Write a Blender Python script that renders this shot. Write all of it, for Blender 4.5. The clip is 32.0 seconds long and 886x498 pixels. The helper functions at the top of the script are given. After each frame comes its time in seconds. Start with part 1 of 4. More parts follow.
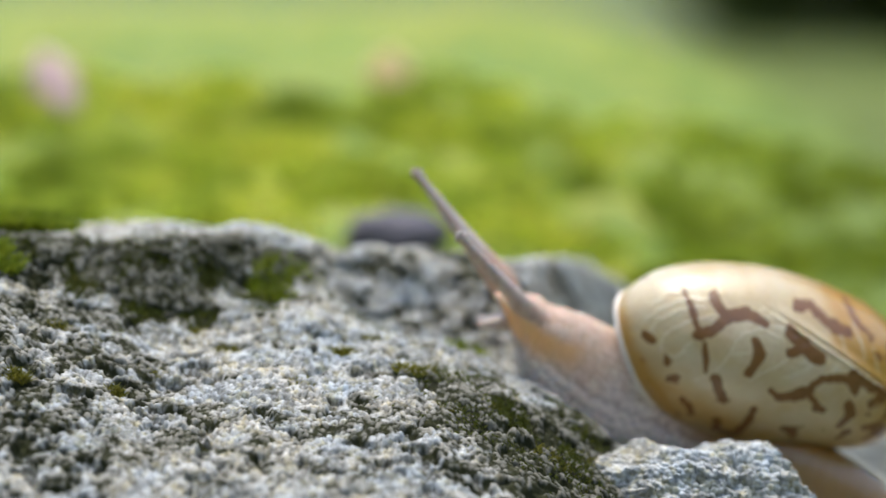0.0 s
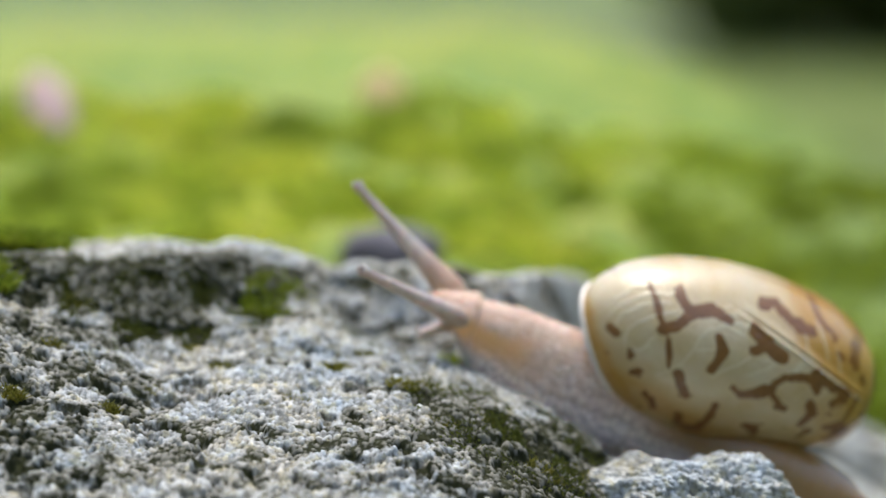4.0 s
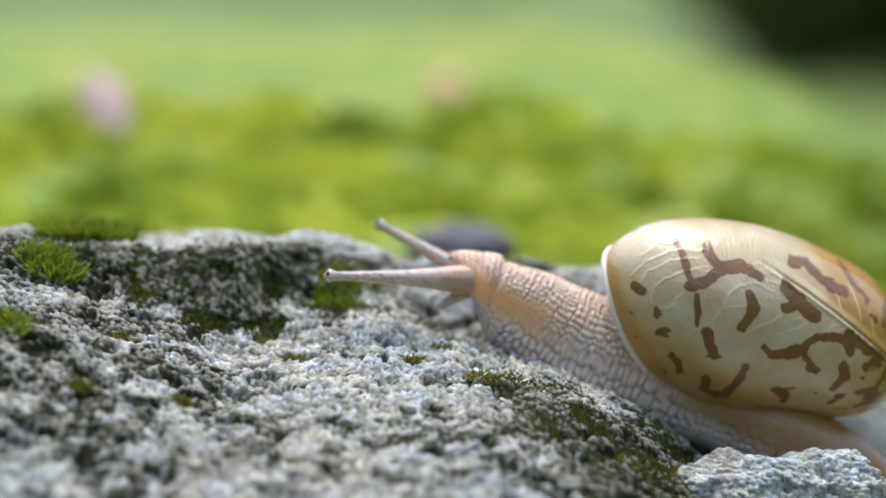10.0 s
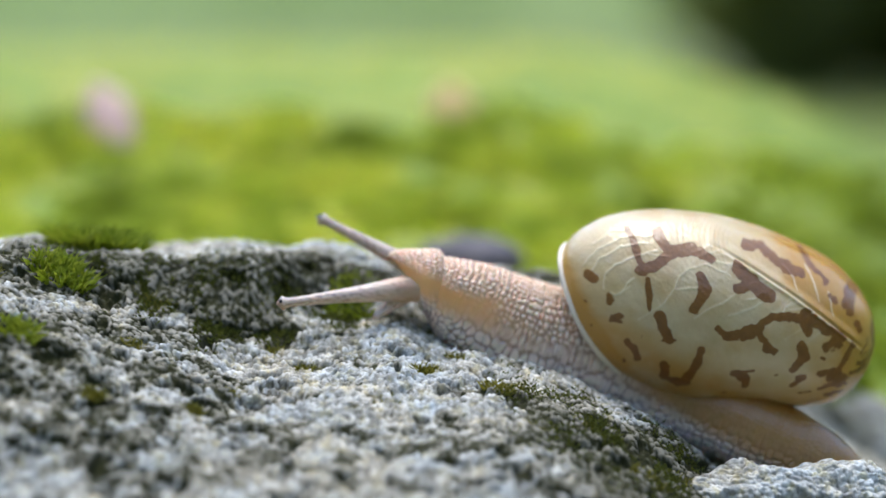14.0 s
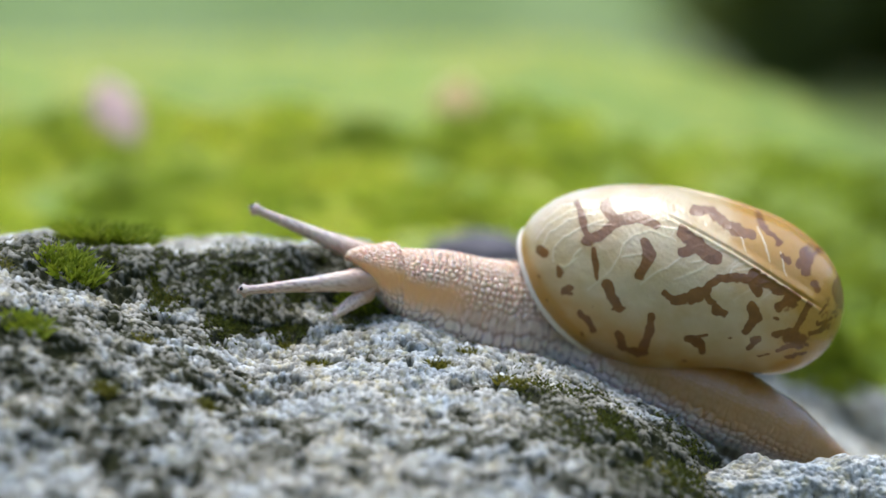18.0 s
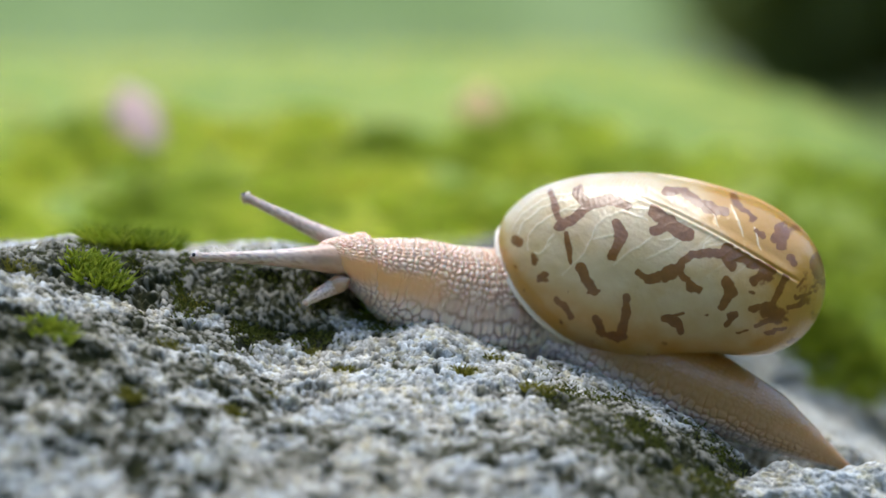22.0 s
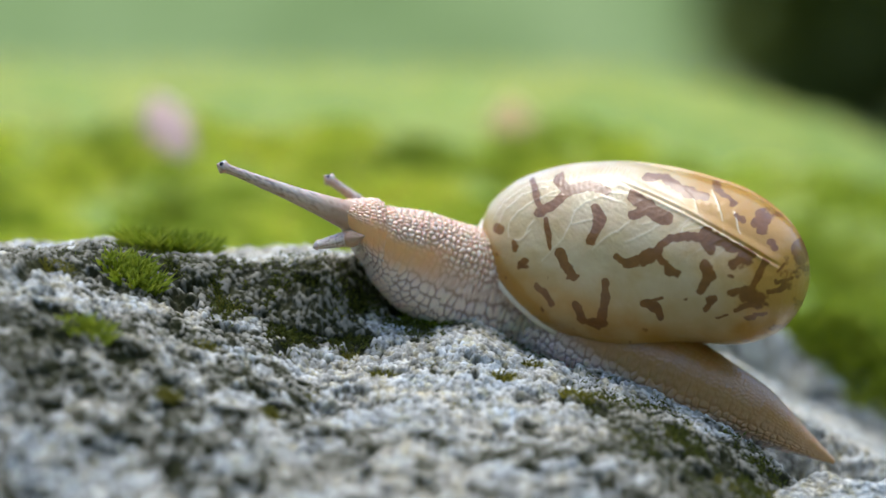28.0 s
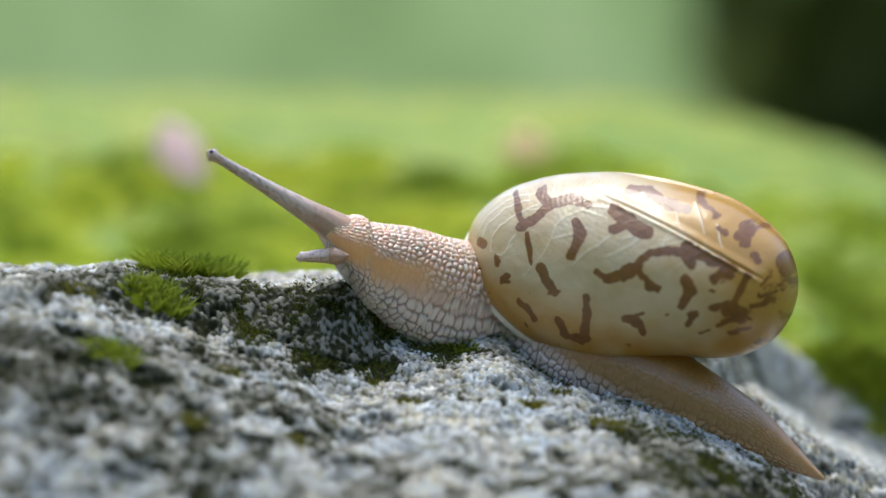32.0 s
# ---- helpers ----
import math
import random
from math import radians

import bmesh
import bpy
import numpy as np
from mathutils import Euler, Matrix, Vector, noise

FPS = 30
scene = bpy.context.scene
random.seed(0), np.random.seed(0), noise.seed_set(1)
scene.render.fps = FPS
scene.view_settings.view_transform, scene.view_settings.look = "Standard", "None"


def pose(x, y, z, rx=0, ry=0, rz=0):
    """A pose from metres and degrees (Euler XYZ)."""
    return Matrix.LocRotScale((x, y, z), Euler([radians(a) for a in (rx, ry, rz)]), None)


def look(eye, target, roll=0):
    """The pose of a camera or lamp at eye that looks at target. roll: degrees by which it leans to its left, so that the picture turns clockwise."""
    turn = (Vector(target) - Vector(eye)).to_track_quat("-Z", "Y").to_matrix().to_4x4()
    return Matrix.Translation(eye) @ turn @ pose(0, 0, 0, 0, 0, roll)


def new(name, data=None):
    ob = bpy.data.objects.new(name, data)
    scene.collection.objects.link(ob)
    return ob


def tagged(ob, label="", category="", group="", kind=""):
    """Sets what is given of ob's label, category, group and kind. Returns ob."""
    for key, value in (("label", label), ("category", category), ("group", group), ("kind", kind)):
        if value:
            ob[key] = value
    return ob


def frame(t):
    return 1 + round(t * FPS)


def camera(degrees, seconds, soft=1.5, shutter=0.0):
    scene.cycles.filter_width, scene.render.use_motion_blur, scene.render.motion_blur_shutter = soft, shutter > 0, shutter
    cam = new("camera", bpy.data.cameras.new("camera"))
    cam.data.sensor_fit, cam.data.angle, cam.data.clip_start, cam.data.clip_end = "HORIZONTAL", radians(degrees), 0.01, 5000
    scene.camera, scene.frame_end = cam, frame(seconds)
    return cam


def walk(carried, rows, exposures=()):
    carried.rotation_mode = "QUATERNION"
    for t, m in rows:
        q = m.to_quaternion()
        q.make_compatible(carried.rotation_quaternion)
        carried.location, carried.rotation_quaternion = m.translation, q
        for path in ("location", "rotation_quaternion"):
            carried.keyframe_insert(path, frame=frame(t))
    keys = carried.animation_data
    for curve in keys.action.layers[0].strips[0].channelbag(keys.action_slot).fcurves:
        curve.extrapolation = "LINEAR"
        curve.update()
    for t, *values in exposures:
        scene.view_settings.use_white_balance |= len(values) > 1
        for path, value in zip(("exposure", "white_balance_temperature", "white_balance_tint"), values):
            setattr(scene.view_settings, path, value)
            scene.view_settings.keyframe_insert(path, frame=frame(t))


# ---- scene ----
cam = camera(20, 32.0)
cam.data.dof.use_dof = True
cam.data.dof.focus_distance = 0.186
cam.data.dof.aperture_fstop = 12.5
cam.data.dof.aperture_blades = 9
walk(cam, [
    (0, look((0.00524, -0.18719, 0.00520), (0.00627, 0.01147, -0.01795), 0.36)),
    (0.5, look((0.00555, -0.18739, 0.00517), (0.00690, 0.01132, -0.01745), 0.19)),
    (1, look((0.00555, -0.18753, 0.00491), (0.00715, 0.01124, -0.01719), -0.01)),
    (1.5, look((0.00567, -0.18797, 0.00540), (0.00754, 0.01077, -0.01692), 0.01)),
    (2, look((0.00567, -0.18797, 0.00544), (0.00764, 0.01077, -0.01683), -0.11)),
    (2.5, look((0.00544, -0.18794, 0.00535), (0.00750, 0.01082, -0.01677), -0.11)),
    (3, look((0.00522, -0.18809, 0.00536), (0.00749, 0.01069, -0.01661), -0.11)),
    (3.5, look((0.00569, -0.18806, 0.00509), (0.00729, 0.01075, -0.01666), -0.12)),
    (5.5, look((0.00529, -0.18815, 0.00489), (0.00623, 0.01068, -0.01665), -0.16)),
    (6, look((0.00542, -0.18813, 0.00487), (0.00622, 0.01070, -0.01665), -0.17)),
    (6.5, look((0.00467, -0.18801, 0.00500), (0.00566, 0.01081, -0.01670), -0.27)),
    (7, look((0.00454, -0.18776, 0.00444), (0.00426, 0.01103, -0.01751), -0.34)),
    (7.5, look((0.00420, -0.18633, 0.00356), (0.00357, 0.01248, -0.01824), -0.50)),
    (8, look((0.00374, -0.18462, 0.00272), (0.00252, 0.01429, -0.01805), -0.66)),
    (8.5, look((0.00297, -0.18384, 0.00163), (0.00151, 0.01518, -0.01813), -0.51)),
    (9, look((0.00251, -0.18301, 0.00095), (-0.00012, 0.01604, -0.01837), -0.32)),
    (9.5, look((0.00200, -0.18202, 0.00053), (0.00080, 0.01709, -0.01830), -0.28)),
    (10, look((0.00212, -0.18117, 0.00062), (0.00064, 0.01795, -0.01809), -0.28)),
    (10.5, look((0.00132, -0.18015, 0.00004), (-0.00039, 0.01900, -0.01832), -0.35)),
    (11, look((0.00145, -0.18024, -0.00013), (-0.00054, 0.01900, -0.01748), -0.33)),
    (11.5, look((0.00114, -0.18028, -0.00035), (0.00010, 0.01900, -0.01721), -0.23)),
    (12, look((0.00001, -0.18000, 0.00001), (0.00001, 0.01924, -0.01742), -0.00)),
    (12.5, look((0.00052, -0.18033, -0.00035), (0.00010, 0.01893, -0.01744), -0.01)),
    (13, look((0.00033, -0.18036, -0.00004), (-0.00008, 0.01889, -0.01736), -0.03)),
    (13.5, look((0.00021, -0.18041, -0.00044), (-0.00009, 0.01887, -0.01735), -0.05)),
    (14, look((0.00025, -0.18039, -0.00042), (-0.00030, 0.01889, -0.01739), -0.11)),
    (14.5, look((0.00034, -0.18047, -0.00034), (-0.00033, 0.01881, -0.01727), -0.12)),
    (16.5, look((0.00006, -0.17969, -0.00075), (-0.00073, 0.01954, -0.01825), -0.12)),
    (17, look((-0.00005, -0.17963, -0.00092), (-0.00135, 0.01960, -0.01834), -0.07)),
    (17.5, look((-0.00005, -0.17961, -0.00072), (-0.00114, 0.01962, -0.01819), -0.13)),
    (18, look((-0.00089, -0.17965, -0.00107), (-0.00119, 0.01964, -0.01785), -0.15)),
    (18.5, look((-0.00059, -0.17980, -0.00104), (-0.00140, 0.01951, -0.01758), -0.15)),
    (19, look((-0.00112, -0.17938, -0.00133), (-0.00165, 0.01994, -0.01783), -0.17)),
    (19.5, look((-0.00118, -0.17932, -0.00109), (-0.00211, 0.01997, -0.01790), -0.13)),
    (20, look((-0.00096, -0.17935, -0.00091), (-0.00233, 0.01993, -0.01779), -0.17)),
    (20.5, look((-0.00168, -0.17906, -0.00144), (-0.00264, 0.02029, -0.01756), -0.08)),
    (21, look((-0.00213, -0.17894, -0.00166), (-0.00287, 0.02042, -0.01754), -0.05)),
    (21.5, look((-0.00212, -0.17894, -0.00183), (-0.00287, 0.02045, -0.01741), -0.07)),
    (22, look((-0.00192, -0.17839, -0.00153), (-0.00326, 0.02097, -0.01747), -0.11)),
    (22.5, look((-0.00233, -0.17869, -0.00310), (-0.00396, 0.02080, -0.01732), -0.05)),
    (23, look((-0.00302, -0.17859, -0.00296), (-0.00439, 0.02089, -0.01739), 0.20)),
    (23.5, look((-0.00308, -0.17845, -0.00283), (-0.00473, 0.02100, -0.01751), 0.31)),
    (24, look((-0.00325, -0.17828, -0.00257), (-0.00516, 0.02115, -0.01743), 0.38)),
    (24.5, look((-0.00362, -0.17835, -0.00260), (-0.00522, 0.02110, -0.01732), 0.48)),
    (25, look((-0.00368, -0.17822, -0.00283), (-0.00553, 0.02126, -0.01709), 0.43)),
    (25.5, look((-0.00370, -0.17828, -0.00297), (-0.00557, 0.02123, -0.01689), 0.45)),
    (27.5, look((-0.00431, -0.17747, -0.00346), (-0.00592, 0.02205, -0.01717), 0.53)),
    (28, look((-0.00414, -0.17747, -0.00350), (-0.00626, 0.02206, -0.01702), 0.59)),
    (28.5, look((-0.00437, -0.17747, -0.00339), (-0.00610, 0.02206, -0.01696), 0.67)),
    (29, look((-0.00543, -0.17711, -0.00324), (-0.00600, 0.02243, -0.01687), 0.83)),
    (29.5, look((-0.00587, -0.17597, -0.00389), (-0.00709, 0.02357, -0.01733), 0.86)),
    (30, look((-0.00678, -0.17466, -0.00329), (-0.00784, 0.02483, -0.01757), 1.13)),
    (30.5, look((-0.00664, -0.17487, -0.00524), (-0.00719, 0.02481, -0.01644), 1.18)),
    (31, look((-0.00660, -0.17486, -0.00468), (-0.00770, 0.02483, -0.01568), 1.06)),
    (31.5, look((-0.00668, -0.17487, -0.00506), (-0.00779, 0.02486, -0.01526), 0.95)),
    (32, look((-0.00717, -0.17468, -0.00452), (-0.00825, 0.02504, -0.01517), 0.91)),
], exposures=[(0, 1.43, 6850, 12), (12, 1.45, 6600, 11), (32, 1.40, 6480, 10)])


# ---- light ----
world = bpy.data.worlds.new("world")
scene.world = world
world.use_nodes = True
wn = world.node_tree.nodes
sky = wn.new("ShaderNodeTexSky")
sky.sky_type, sky.sun_disc = "NISHITA", False
sky.sun_elevation, sky.sun_rotation = radians(79), radians(-25)
world.node_tree.links.new(sky.outputs[0], wn["Background"].inputs[0])
wn["Background"].inputs[1].default_value = 0.15
sun_data = bpy.data.lights.new("sun", "SUN")
sun_data.energy, sun_data.angle, sun_data.color = 1.25, radians(40), (1.0, 0.97, 0.92)
sun = new("sun", sun_data)
sun.matrix_world = look((-0.08, 0.17, 0.98), (0, 0, 0))

MM = 0.001


# ---- materials ----
def material(name):
    m = bpy.data.materials.new(name)
    m.use_nodes = True
    nt = m.node_tree
    return m, nt, nt.nodes["Principled BSDF"]


def link(nt, a, b):
    nt.links.new(a, b)


def coords(nt, scale=1000.0):
    """Object coordinates in millimetres."""
    tc = nt.nodes.new("ShaderNodeTexCoord")
    mp = nt.nodes.new("ShaderNodeMapping")
    mp.inputs["Scale"].default_value = (scale, scale, scale)
    link(nt, tc.outputs["Object"], mp.inputs["Vector"])
    return mp.outputs["Vector"]


def noise_tex(nt, vec, scale, detail=3.0, rough=0.55):
    n = nt.nodes.new("ShaderNodeTexNoise")
    n.inputs["Scale"].default_value, n.inputs["Detail"].default_value, n.inputs["Roughness"].default_value = scale, detail, rough
    link(nt, vec, n.inputs["Vector"])
    return n.outputs["Fac"]


def voronoi_tex(nt, vec, scale, feature="F1", out="Distance"):
    n = nt.nodes.new("ShaderNodeTexVoronoi")
    n.feature = feature
    n.inputs["Scale"].default_value = scale
    link(nt, vec, n.inputs["Vector"])
    return n.outputs[out]


def attribute(nt, name):
    a = nt.nodes.new("ShaderNodeAttribute")
    a.attribute_name = name
    return a.outputs["Fac"]


def ramp(nt, fac, *stops):
    r = nt.nodes.new("ShaderNodeValToRGB")
    el = r.color_ramp.elements
    while len(el) < len(stops):
        el.new(0.5)
    for e, (p, c) in zip(el, stops):
        e.position = p
        e.color = (*c, 1) if len(c) == 3 else c
    link(nt, fac, r.inputs["Fac"])
    return r.outputs["Color"]


def grey(v):
    return (v, v, v)


def mix(nt, fac, a, b, blend="MIX"):
    n = nt.nodes.new("ShaderNodeMix")
    n.data_type, n.blend_type = "RGBA", blend
    for sock, val in ((n.inputs["Factor"], fac), (n.inputs["A"], a), (n.inputs["B"], b)):
        if isinstance(val, (int, float)):
            sock.default_value = val
        elif isinstance(val, tuple):
            sock.default_value = (*val, 1)
        else:
            link(nt, val, sock)
    return n.outputs["Result"]


def bump(nt, bsdf, height, strength, distance):
    b = nt.nodes.new("ShaderNodeBump")
    b.inputs["Strength"].default_value, b.inputs["Distance"].default_value = strength, distance
    link(nt, height, b.inputs["Height"])
    link(nt, b.outputs["Normal"], bsdf.inputs["Normal"])


def rock_material():
    m, nt, b = material("lichen_sandstone")
    v = coords(nt)
    # low grain values: shade between the grains put into the colour
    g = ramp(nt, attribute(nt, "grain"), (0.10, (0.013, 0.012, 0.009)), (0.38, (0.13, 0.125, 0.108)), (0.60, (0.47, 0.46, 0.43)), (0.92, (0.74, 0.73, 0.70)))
    tint = ramp(nt, noise_tex(nt, v, 0.22, 4), (0.35, (0.88, 0.96, 1.0)), (0.64, (1.0, 0.96, 0.84)))
    c = mix(nt, 1.0, g, tint, "MULTIPLY")
    blue = ramp(nt, noise_tex(nt, v, 0.16, 3, 0.6), (0.52, grey(0)), (0.68, grey(0.4)))
    c = mix(nt, blue, c, mix(nt, 1.0, c, (0.82, 0.93, 1.06), "MULTIPLY"))
    tan = ramp(nt, noise_tex(nt, v, 1.3, 2, 0.5), (0.50, grey(0)), (0.64, grey(0.75)))
    c = mix(nt, tan, c, mix(nt, 1.0, c, (0.92, 0.83, 0.56), "MULTIPLY"))
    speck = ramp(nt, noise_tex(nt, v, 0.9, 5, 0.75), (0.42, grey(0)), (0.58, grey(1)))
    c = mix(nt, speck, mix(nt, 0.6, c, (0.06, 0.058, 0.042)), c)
    white = ramp(nt, noise_tex(nt, v, 1.1, 3, 0.6), (0.63, grey(0)), (0.72, grey(0.8)))
    c = mix(nt, white, c, (0.66, 0.68, 0.65))
    lichen = ramp(nt, noise_tex(nt, v, 0.8, 4, 0.7), (0.56, grey(0)), (0.70, grey(0.35)))
    c = mix(nt, lichen, c, (0.27, 0.26, 0.09))
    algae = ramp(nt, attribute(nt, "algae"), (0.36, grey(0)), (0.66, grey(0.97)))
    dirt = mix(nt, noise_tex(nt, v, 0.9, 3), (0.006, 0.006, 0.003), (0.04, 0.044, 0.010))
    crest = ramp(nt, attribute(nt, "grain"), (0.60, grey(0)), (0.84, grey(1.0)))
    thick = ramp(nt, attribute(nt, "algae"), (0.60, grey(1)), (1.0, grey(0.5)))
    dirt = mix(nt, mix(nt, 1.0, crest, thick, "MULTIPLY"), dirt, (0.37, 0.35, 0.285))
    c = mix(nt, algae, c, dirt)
    b.inputs["Specular IOR Level"].default_value = 0.15
    link(nt, c, b.inputs["Base Color"])
    b.inputs["Roughness"].default_value = 0.85
    bump(nt, b, noise_tex(nt, v, 3.0, 4, 0.7), 0.5, 0.0002)
    return m


def moss_material(name, lo, mid, hi, scale=0.12, translucent=0.4):
    m, nt, b = material(name)
    v = coords(nt)
    c = ramp(nt, noise_tex(nt, v, scale, 4, 0.6), (0.3, lo), (0.48, mid), (0.68, hi))
    c = mix(nt, 0.85, c, ramp(nt, attribute(nt, "shade"), (0.0, lo), (0.5, mid), (1.0, hi)))
    # brown soil colour, also used to dim the ground on the right
    c = mix(nt, attribute(nt, "soil_and_dim"), c, mix(nt, noise_tex(nt, v, 0.02, 4), (0.045, 0.042, 0.02), (0.13, 0.12, 0.06)))
    link(nt, c, b.inputs["Base Color"])
    b.inputs["Roughness"].default_value = 0.7
    b.inputs["Specular IOR Level"].default_value = 0.2
    bump(nt, b, noise_tex(nt, v, scale * 8, 3), 0.5, 0.001)
    thin = nt.nodes.new("ShaderNodeBsdfTranslucent")
    both = nt.nodes.new("ShaderNodeMixShader")
    both.inputs[0].default_value = translucent
    link(nt, c, thin.inputs["Color"])
    link(nt, b.outputs[0], both.inputs[1])
    link(nt, thin.outputs[0], both.inputs[2])
    link(nt, both.outputs[0], nt.nodes["Material Output"].inputs["Surface"])
    return m


def plain_material(name, lo, hi, scale, rough=0.6, bumpy=0.0002, strength=0.4):
    m, nt, b = material(name)
    v = coords(nt)
    link(nt, mix(nt, noise_tex(nt, v, scale, 4), lo, hi), b.inputs["Base Color"])
    b.inputs["Roughness"].default_value = rough
    bump(nt, b, noise_tex(nt, v, scale * 4, 3), strength, bumpy)
    return m


def skin_material(name, sole, side, back, tail, gap, gloss=0.36, coat=0.5):
    m, nt, b = material(name)
    v = coords(nt)
    mauve = tuple(0.5 * p + 0.5 * q for p, q in zip(sole, back))
    c = ramp(nt, attribute(nt, "lateral"), (0.28, sole), (0.5, mauve), (0.75, back))
    net = ramp(nt, attribute(nt, "tubercle"), (0.04, grey(0.78)), (0.46, grey(0)))
    c = mix(nt, net, c, gap)
    pale = ramp(nt, attribute(nt, "tubercle"), (0.55, grey(0)), (1.0, grey(0.7)))
    c = mix(nt, pale, c, (0.90, 0.77, 0.64))
    c = mix(nt, attribute(nt, "flank"), c, side)
    c = mix(nt, attribute(nt, "tail"), c, mix(nt, noise_tex(nt, v, 0.35, 3), tail, tuple(0.7 * q for q in tail)))
    c = mix(nt, 0.12, c, ramp(nt, noise_tex(nt, v, 0.5, 4), (0.3, gap), (0.7, (0.78, 0.52, 0.36))))
    link(nt, c, b.inputs["Base Color"])
    b.inputs["Roughness"].default_value = gloss
    b.inputs["Subsurface Weight"].default_value = 0.4
    b.inputs["Subsurface Radius"].default_value = (1.0, 0.42, 0.2)
    b.inputs["Subsurface Scale"].default_value = 0.00035
    b.inputs["Coat Weight"].default_value = coat
    b.inputs["Coat Roughness"].default_value = 0.18
    bump(nt, b, noise_tex(nt, v, 4.0, 3), 0.25, 0.0001)
    return m


def shell_material():
    m, nt, b = material("glossy_horn_shell")
    v = coords(nt)
    base = ramp(nt, noise_tex(nt, v, 0.25, 3), (0.3, (0.57, 0.43, 0.215)), (0.6, (0.66, 0.54, 0.325)))
    amber = ramp(nt, attribute(nt, "amber"), (0.0, grey(0)), (1.0, grey(1)))
    c = mix(nt, amber, base, (0.49, 0.265, 0.045))
    vein = attribute(nt, "vein")
    c = mix(nt, mix(nt, 1.0, ramp(nt, vein, (0.0, grey(0)), (1.0, grey(1))), grey(0.8), "MULTIPLY"), c, (0.84, 0.76, 0.52))
    blot = ramp(nt, attribute(nt, "blot"), (0.25, grey(0)), (0.70, grey(0.93)))
    c = mix(nt, blot, c, mix(nt, noise_tex(nt, v, 1.5, 3), (0.11, 0.036, 0.002), (0.27, 0.10, 0.007)))
    link(nt, c, b.inputs["Base Color"])
    b.inputs["Roughness"].default_value = 0.36
    b.inputs["Specular IOR Level"].default_value = 0.45
    b.inputs["Subsurface Weight"].default_value = 0.35
    b.inputs["Subsurface Radius"].default_value = (1.0, 0.65, 0.3)
    b.inputs["Subsurface Scale"].default_value = 0.0004
    b.inputs["Coat Weight"].default_value = 0.5
    b.inputs["Coat Roughness"].default_value = 0.14
    bump(nt, b, noise_tex(nt, v, 1.8, 6, 0.65), 0.4, 0.00012)
    return m


M_ROCK = rock_material()
M_GROUND = moss_material("moss_carpet", (0.11, 0.175, 0.027), (0.19, 0.275, 0.048), (0.34, 0.34, 0.06), 0.06, 0.0)
M_MOSS = moss_material("bright_moss", (0.15, 0.22, 0.02), (0.64, 0.73, 0.085), (0.98, 0.86, 0.16), 0.11, 0.5)
M_TUFT = moss_material("tuft_moss", (0.09, 0.13, 0.008), (0.22, 0.30, 0.016), (0.40, 0.45, 0.045), 0.5)
M_SPECK = moss_material("olive_specks", (0.06, 0.06, 0.008), (0.17, 0.165, 0.02), (0.32, 0.29, 0.05), 0.5)
M_CRUMB = moss_material("olive_crumbs", (0.03, 0.04, 0.006), (0.08, 0.095, 0.012), (0.15, 0.17, 0.03), 0.5)
M_SKIN = skin_material("snail_skin", (0.60, 0.52, 0.50), (0.90, 0.46, 0.165), (0.70, 0.42, 0.235), (0.42, 0.20, 0.022), (0.24, 0.14, 0.095))
M_STALK = skin_material("tentacle_skin", (0.46, 0.31, 0.21), (0.31, 0.25, 0.215), (0.29, 0.24, 0.225), (0.62, 0.38, 0.23), (0.14, 0.095, 0.085), 0.42, 0.2)
M_SHELL = shell_material()
M_RIM = plain_material("pale_shell_lip", (0.72, 0.62, 0.46), (0.82, 0.76, 0.66), 0.8, 0.3)
M_EYE = plain_material("dark_eye", (0.01, 0.01, 0.012), (0.03, 0.025, 0.03), 2.0, 0.12)
M_PEBBLE = plain_material("purple_grey_stone", (0.06, 0.055, 0.06), (0.15, 0.135, 0.145), 0.4, 0.7)
M_PINK = moss_material("pink_petal", (0.84, 0.60, 0.56), (0.88, 0.68, 0.65), (0.90, 0.76, 0.75), 0.2, 0.5)
M_ORANGE = moss_material("orange_leaf", (0.74, 0.60, 0.30), (0.80, 0.64, 0.34), (0.84, 0.68, 0.38), 0.2, 0.5)
# shrub leaves and near-black bark: deep shade put into their colours
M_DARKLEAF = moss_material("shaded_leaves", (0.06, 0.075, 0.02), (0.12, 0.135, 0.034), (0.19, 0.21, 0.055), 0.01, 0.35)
M_BARK = plain_material("bark_with_shade", (0.008, 0.008, 0.004), (0.025, 0.025, 0.01), 0.1, 0.9, 0.004)


# ---- mesh tools ----
def hash2(ix, iy, k):
    h = np.sin(ix * 127.1 + iy * 311.7 + k * 74.7) * 43758.5453
    return h - np.floor(h)


def cells(x, y, size, k=0):
    """Jittered cells: distance to the nearest grain centre (in cell sizes) and that grain's own random number."""
    u, v = x / size, y / size
    iu, iv = np.floor(u), np.floor(v)
    best, rnd = np.full(u.shape, 9.0), np.zeros(u.shape)
    for a in (-1, 0, 1):
        for c in (-1, 0, 1):
            cu, cv = iu + a, iv + c
            d = np.hypot(cu + 0.15 + 0.7 * hash2(cu, cv, k) - u, cv + 0.15 + 0.7 * hash2(cu, cv, k + 1) - v)
            near = d < best
            best = np.where(near, d, best)
            rnd = np.where(near, hash2(cu, cv, k + 2), rnd)
    return best, rnd


